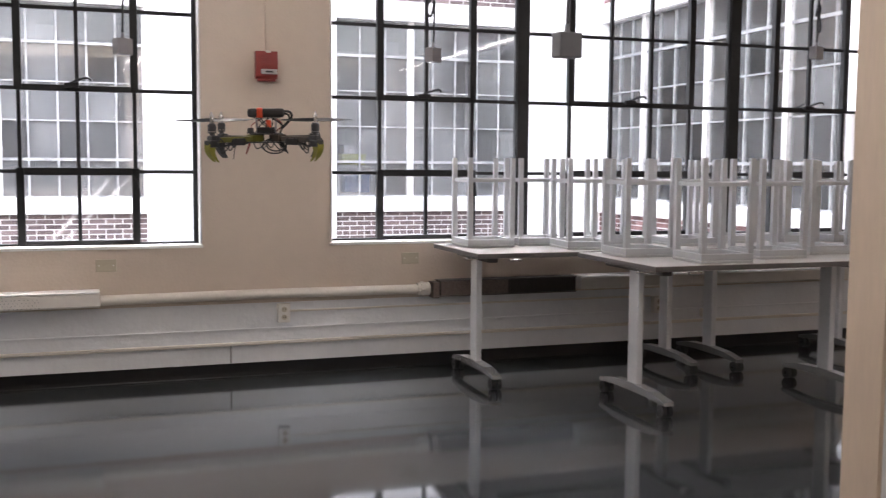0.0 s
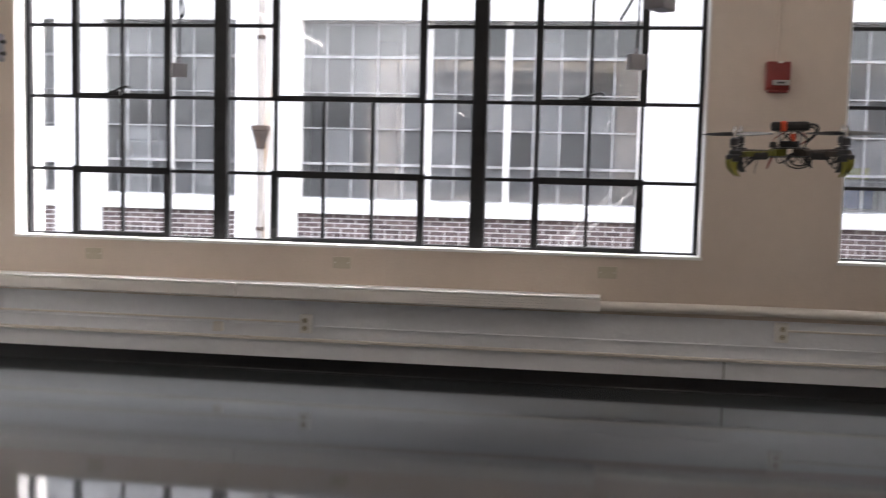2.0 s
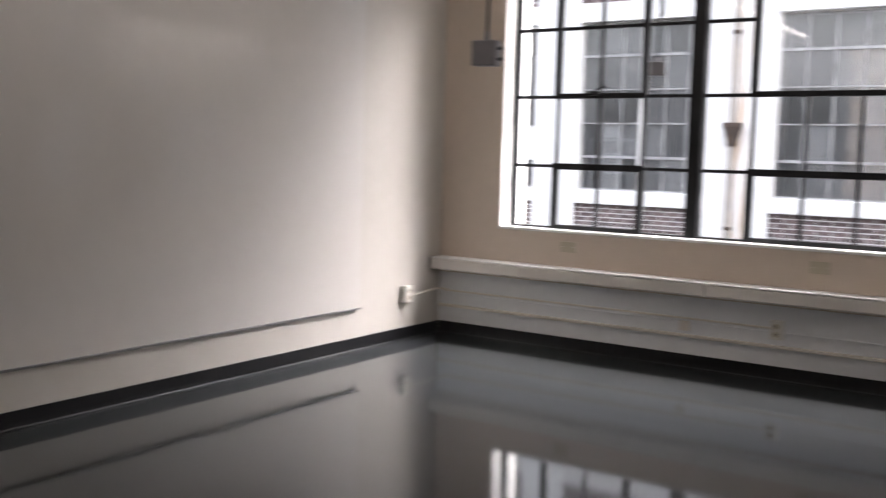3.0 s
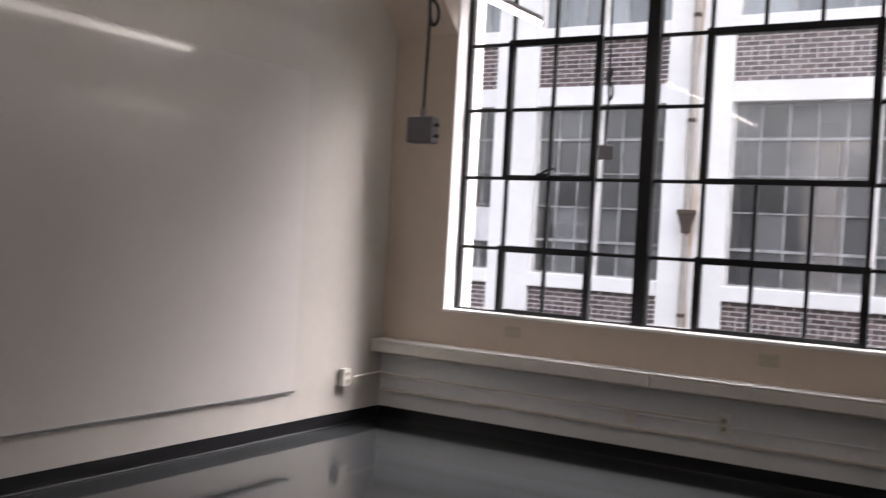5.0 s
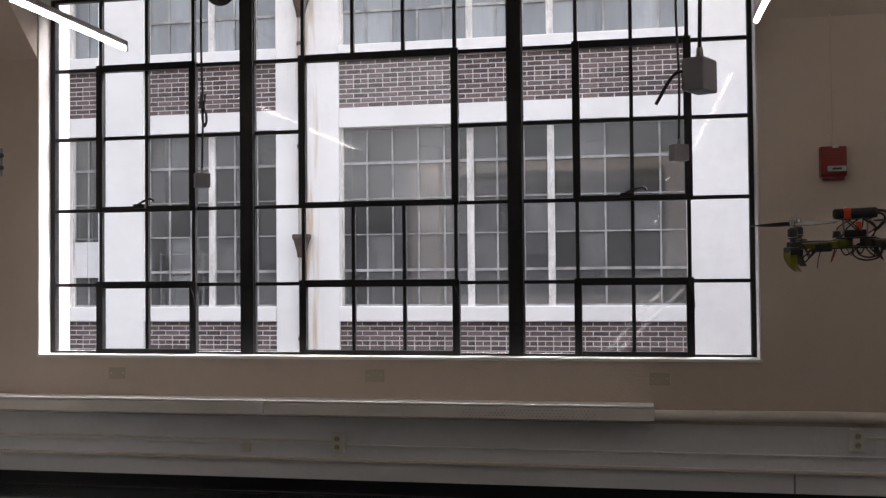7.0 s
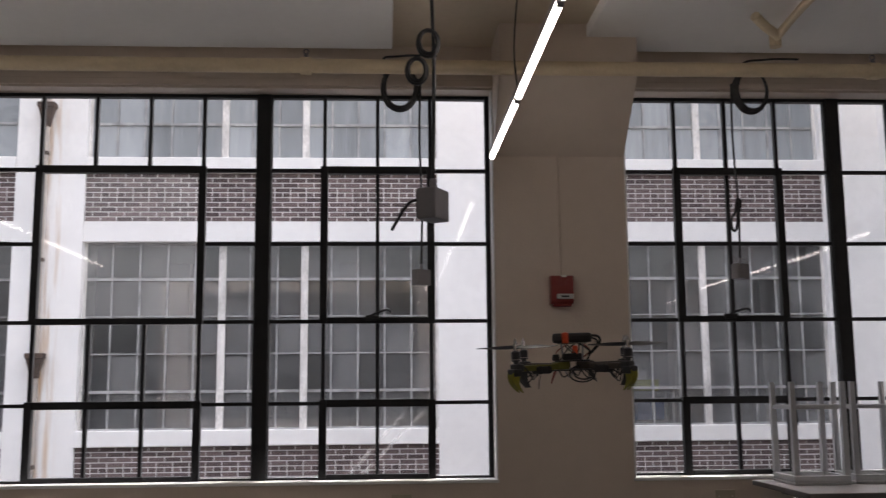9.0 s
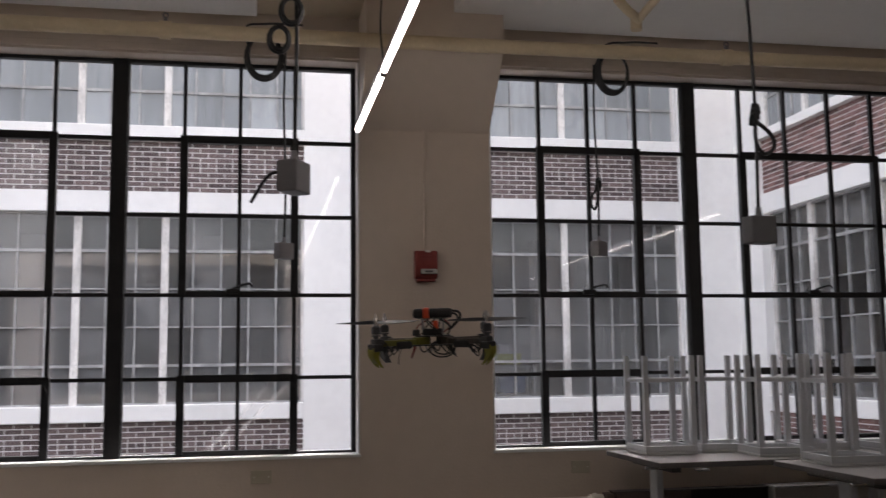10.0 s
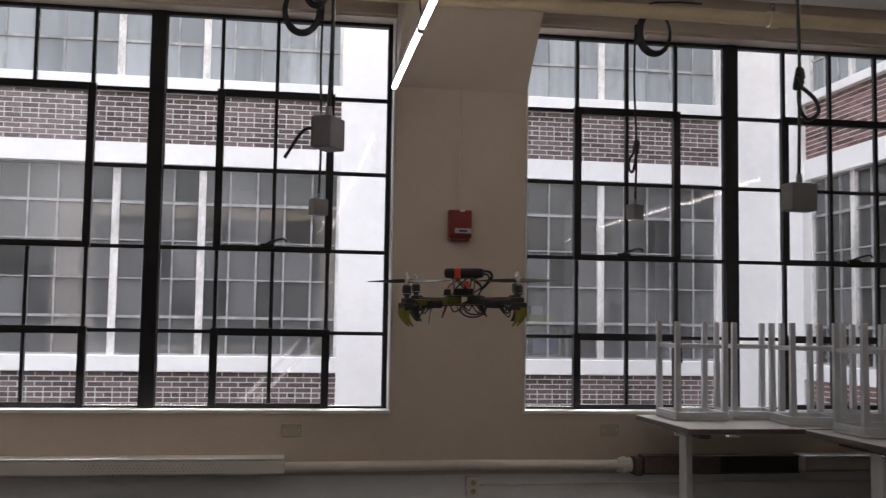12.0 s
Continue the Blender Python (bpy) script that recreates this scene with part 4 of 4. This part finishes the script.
    part("battery_lead", tube(B(), curve_points([(0.064, -0.01, 0.086), (0.080, -0.012, 0.080), (0.082, -0.016, 0.062), (0.056, -0.014, 0.034)], 7), 0.0035, 8), CORD, q, smooth=True)
    return q


quadcopter(4.86, -2.4, 1.390, -12)

# ---------- courtyard buildings ----------
GZ = -3.6
FY = 7.3       # face of the building across the courtyard
WX = 11.03     # face of the wing
STOREY = 3.54
tagged(part("ground", box(B(), -400, 0.4, GZ - 0.3, 400, 700, GZ), GROUND), "grey courtyard ground far below the windows", "ground", kind="structure")


def brick_panel(parent, along, u0, u1, z0, z1, face, single):
    """Running-bond bricks proud of pale mortar. along: 'x' for the far building, 'y' for the wing."""
    L, H, J = 0.205, 0.061, 0.014
    def put(bm, a0, a1, c0, c1, depth):
        if along == 'x':
            box(bm, a0, face - depth, c0, a1, face + 0.02, c1)
        else:
            box(bm, face - depth, a0, c0, face + 0.02, a1, c1)
    bm = B()
    put(bm, u0, u1, z0, z1, 0.0)
    mort = part("mortar", bm, MORTAR, parent)
    rng = random.Random(int((u0 + z0) * 100))
    cells = []
    n = int((z1 - z0) / H)
    hgt = (z1 - z0) / n
    for r in range(n):
        u = u0 - (L / 2 if r % 2 else 0)
        header = r % 6 == 5
        step = L / 2 if header else L
        while u < u1:
            a, b = max(u, u0), min(u + step - J, u1)
            if b - a > 0.03:
                cells.append((a, b, z0 + r * hgt + J / 2, z0 + (r + 1) * hgt - J / 2))
            u += step
    if single:
        meshes = {}
        for a, b, c, d in cells:
            key = (round(b - a, 2))
            if key not in meshes:
                w, h = (b - a) / 2, (d - c) / 2
                v = []
                for dy, k in ((0.02, 1.0), (-0.005, 1.0), (-0.008, 0.955)):
                    for sx, sz in ((-1, -1), (1, -1), (1, 1), (-1, 1)):
                        ww, hh = w - (1 - k) * 0.05, h - (1 - k) * 0.05
                        v.append((sx * ww, dy, sz * hh) if along == 'x' else (dy, sx * ww, sz * hh))
                f = [(8, 9, 10, 11)]
                for o in (0, 4):
                    for q in range(4):
                        f.append((o + q, o + (q + 1) % 4, o + 4 + (q + 1) % 4, o + 4 + q))
                me = bpy.data.meshes.new("brick")
                me.from_pydata(v, [], f)
                bmm = bmesh.new()
                bmm.from_mesh(me)
                bmesh.ops.recalc_face_normals(bmm, faces=bmm.faces[:])
                bmm.to_mesh(me)
                bmm.free()
                me.materials.append(BRICK)
                meshes[key] = me
            ob = new("brick", meshes[key])
            ob.parent = parent
            dp = rng.uniform(-0.002, 0.002)
            ob.location = ((a + b) / 2, face + dp, (c + d) / 2) if along == 'x' else (face + dp, (a + b) / 2, (c + d) / 2)
    else:
        v, f = [], []
        for a, b, c, d in cells:
            dp = 0.007 + rng.uniform(-0.002, 0.002)
            o = len(v)
            for dy in (0.015, -dp):
                for x, z in ((a, c), (b, c), (b, d), (a, d)):
                    v.append((x, face + dy, z) if along == 'x' else (face + dy, x, z))
            f += [(o + 4, o + 5, o + 6, o + 7)] + [(o + q, o + (q + 1) % 4, o + 4 + (q + 1) % 4, o + 4 + q) for q in range(4)]
        me = bpy.data.meshes.new("brickwork")
        me.from_pydata(v, [], f)
        me.materials.append(BRICKS if along == 'x' else WINGBRICK)
        ob = new("brickwork", me)
        ob.parent = parent
        ob["kind"] = "stuff"


def far_window(parent, along, u0, u1, z0, z1, face, splits, cols, glass, rows=5, blinds=False):
    """Steel sash in a recess: thick peeling mullions between groups, thin bars within."""
    def put(bm, a0, a1, c0, c1, d0, d1, bev=0.0):
        if along == 'x':
            box(bm, a0, face + d0, c0, a1, face + d1, c1, bev)
        else:
            box(bm, face + d0, a0, c0, face + d1, a1, c1, bev)
    s_glass = glass != FARGLASS
    w = thing("far_window", "", "")
    w.parent = parent
    w.name = "window"
    edges = [u0] + list(splits) + [u1]
    for k, e in enumerate(edges):
        bm = B()
        hw = 0.045 if 0 < k < len(edges) - 1 else 0.03
        put(bm, max(u0, e - hw), min(u1, e + hw), z0, z1, 0.06, 0.16)
        part("mullion", bm, WHITEFRAME, w)
    for c in (z0, z1):
        bm = B()
        put(bm, u0, u1, max(z0, c - 0.025), min(z1, c + 0.025), 0.065, 0.155)
        part("frame", bm, FARFRAME, w)
    bm = B()
    bars = B()
    for (a, b), n in zip(zip(edges, edges[1:]), cols):
        for k in range(1, n):
            x = a + (b - a) * k / n
            put(bars, x - 0.012, x + 0.012, z0, z1, 0.085, 0.125)
        for r in range(1, rows):
            z = z0 + (z1 - z0) * r / rows
            t = 0.018 if r in (rows - 1, 1) else 0.009
            put(bars, a, b, z - t, z + t, 0.082, 0.128)
        for k in range(n):
            for r in range(rows):
                xa, xb = a + (b - a) * k / n, a + (b - a) * (k + 1) / n
                za, zb = z0 + (z1 - z0) * r / rows, z0 + (z1 - z0) * (r + 1) / rows
                g = B()
                put(g, xa, xb, za, zb, 0.104 + random.uniform(-0.003, 0.003), 0.112)
                p = part("pane", g, glass, w)
                p.visible_shadow = s_glass
    part("glazing_bars", bars, FARFRAME, w)
    return w


def facade(name, label, along, u_min, u_max, face, bays, storeys, single_bay):
    """Concrete frame building: piers, lintel and sill bands, brick spandrels and steel windows."""
    b = thing(name, label, "building")
    def put(bm, a0, a1, c0, c1, d0, d1, bev=0.0):
        if along == 'x':
            box(bm, a0, face + d0, c0, a1, face + d1, c1, bev)
        else:
            box(bm, face + d0, a0, c0, face + d1, a1, c1, bev)
    top = 3.54 + STOREY
    cuts = [u_min] + [v for bay in bays for v in bay[:2]] + [u_max]
    for a, c in zip(cuts[0::2], cuts[1::2]):
        if c - a > 0.02:
            bm = B()
            put(bm, a, c, GZ, top, -0.06, 0.6)
            rusty = along == 'x' and a < -0.2 < c
            part("pier", bm, RUSTPIER if rusty else CONCRETE, b, "rust-streaked white pier" if rusty else "white painted concrete pier")
    for i, (a, c, splits, cols) in enumerate(bays):
        for s in storeys:
            dz = s * STOREY
            bm = B()
            put(bm, a, c, 3.28 + dz, 3.545 + dz, -0.03, 0.5)
            part("lintel", bm, CONCRETE, b, "white painted concrete lintel band")
            bm = B()
            band = 0.655 if along == 'x' or s == 0 else 0.74
            put(bm, a, c, band + dz, 0.855 + dz, -0.085, 0.4, 0.012)
            part("sill", bm, CONCRETE, b, "white painted projecting sill")
            far_window(b, along, a, c, 0.855 + dz, 3.28 + dz, face, splits, cols, UPGLASS if s > 0 else FARGLASS)
            brick_panel(b, along, a, c, 0.005 + dz, band + dz, face, single_bay == (i, s))
    bm = B()
    put(bm, u_min, u_max, top, top + 0.35, -0.12, 0.6)
    part("parapet", bm, CONCRETE, b)
    bm = B()
    put(bm, u_min, u_max, GZ, top, 4.6, 5.0)
    part("rear_wall", bm, INSIDE, b)
    for s in (0, 1, 2):
        bm = B()
        put(bm, u_min, u_max, s * STOREY - 0.18, s * STOREY - 0.02, 0.41, 4.59)
        part("floor_slab", bm, INSIDE, b)
    for s in (0, 1):
        n = int((u_max - u_min) / 2.6)
        for k in range(n):
            u = u_min + 1.9 + k * 2.6
            bm = B()
            put(bm, u, u + 0.3, s * STOREY, s * STOREY + 3.3, 2.4, 2.7)
            part("column", bm, INSIDE, b)
    bm = B()
    put(bm, u_min, u_max, GZ, 0.005 - 0.01, 0.02, 0.44)
    part("lower_wall", bm, CONCRETE, b)
    return b


facade("factory_building", "brick and white concrete factory building across the courtyard", 'x', -14.0, 11.02, FY,
       [(-9.0, -4.2, (-7.4, -5.8), (4, 4, 4)), (-3.71, -3.24, (), (2,)), (-2.55, -0.59, (-1.58,), (3, 3)),
        (0.30, 4.90, (2.08, 3.15), (5, 3, 5)), (7.38, 10.14, (8.47,), (3, 5))], (0, 1), (3, 1))
facade("factory_wing", "brick and white concrete factory wing, joined to another building", 'y', 0.9, 13.0, WX,
       [(1.62, 6.53, (2.66, 4.11, 5.55), (3, 4, 4, 3))], (0, 1), None)

# rusty downpipe on the pier
HOP2 = 3.26
dp = thing("downpipe", "rust-stained grey downpipe with an iron rain hopper", "downpipe")
part("pipe_run", cyl(B(), (-0.205, FY - 0.13, GZ), (-0.205, FY - 0.13, 7.3), 0.045, seg=14), PIPEGREY, dp, smooth=True)
for lift in (0.0, HOP2):
    bm = B()
    prof = ((0.052, 1.52), (0.060, 1.60), (0.098, 1.76), (0.112, 1.775), (0.112, 1.83), (0.100, 1.835))
    rings = []
    for h, z in prof:
        rings.append([bm.verts.new((-0.195 + sx * h, FY - 0.16 + sy * h * 0.6, z + lift)) for sx, sy in ((-1, -1), (1, -1), (1, 1), (-1, 1))])
    for p, q in zip(rings, rings[1:]):
        for k in range(4):
            bm.faces.new((p[k], p[(k + 1) % 4], q[(k + 1) % 4], q[k]))
    bm.faces.new(rings[0][::-1])
    bm.faces.new(rings[-1])
    part("hopper", bm, RUST, dp, "rusty iron hopper")
for z in (0.4, 3.0, 4.4):
    part("clamp", cyl(B(), (-0.205, FY - 0.13, z), (-0.205, FY - 0.13, z + 0.05), 0.056, seg=14), RUST, dp)

# goods standing inside the far building
def far_shelf(x0, x1, y0, y1, top, label, mat):
    sh = thing("storage_shelf", label, "shelf")
    for x in (x0, x1 - 0.03):
        for y in (y0, y1 - 0.03):
            part("post", box(B(), x, y, -0.02, x + 0.03, y + 0.03, top), mat, sh)
    n = 4
    for k in range(n):
        z = 0.15 + (top - 0.17) * k / (n - 1)
        part("board", box(B(), x0 + 0.031, y0 + 0.002, z - 0.02, x1 - 0.031, y1 - 0.002, z), mat, sh)
    return sh


PALE = material("pale_enamel", (0.70, 0.70, 0.70), 0.5, vary=0.08, scale=6)
LIME = material("lime_plastic", (0.50, 0.52, 0.12), 0.5, vary=0.1, scale=8)
BLUE = material("blue_plastic", (0.10, 0.16, 0.32), 0.5, vary=0.1, scale=8)
far_shelf(7.45, 8.05, 7.47, 7.87, 1.30, "pale metal shelf inside the far building", PALE)
far_shelf(-2.42, -1.75, 7.47, 7.87, 1.62, "pale metal shelf behind a far window", PALE)
for x0, x1, z, h, mat, label in ((7.52, 7.86, 1.30, 0.15, LIME, "lime plastic tub on a shelf"), (7.55, 7.70, 1.455, 0.12, PALE, "small pale carton on a tub"),
                                 (7.56, 7.92, 0.92, 0.24, BLUE, "blue plastic crate on a shelf"),
                                 (-2.34, -1.95, 1.62, 0.20, PALE, "pale box on a shelf"), (-2.30, -1.90, 1.137, 0.26, PALE, "pale box on a lower shelf board")):
    cr = thing("storage_box", label, "box")
    part("body", box(B(), x0, 7.52, z, x1, 7.78, z + h * 0.82, 0.01), mat, cr)
    part("lid", box(B(), x0 - 0.008, 7.512, z + h * 0.82 + 0.001, x1 + 0.008, 7.788, z + h, 0.006), mat, cr)

# white boards in place of the middle panes of the narrow far window
blind = thing("closing_board", "white board closing the middle of a narrow far window", "board")
for xa, xb in ((-3.68, -3.483), (-3.475, -3.27)):
    part("board", box(B(), xa, FY + 0.062, 1.27, xb, FY + 0.081, 1.78, 0.004), PALE, blind)
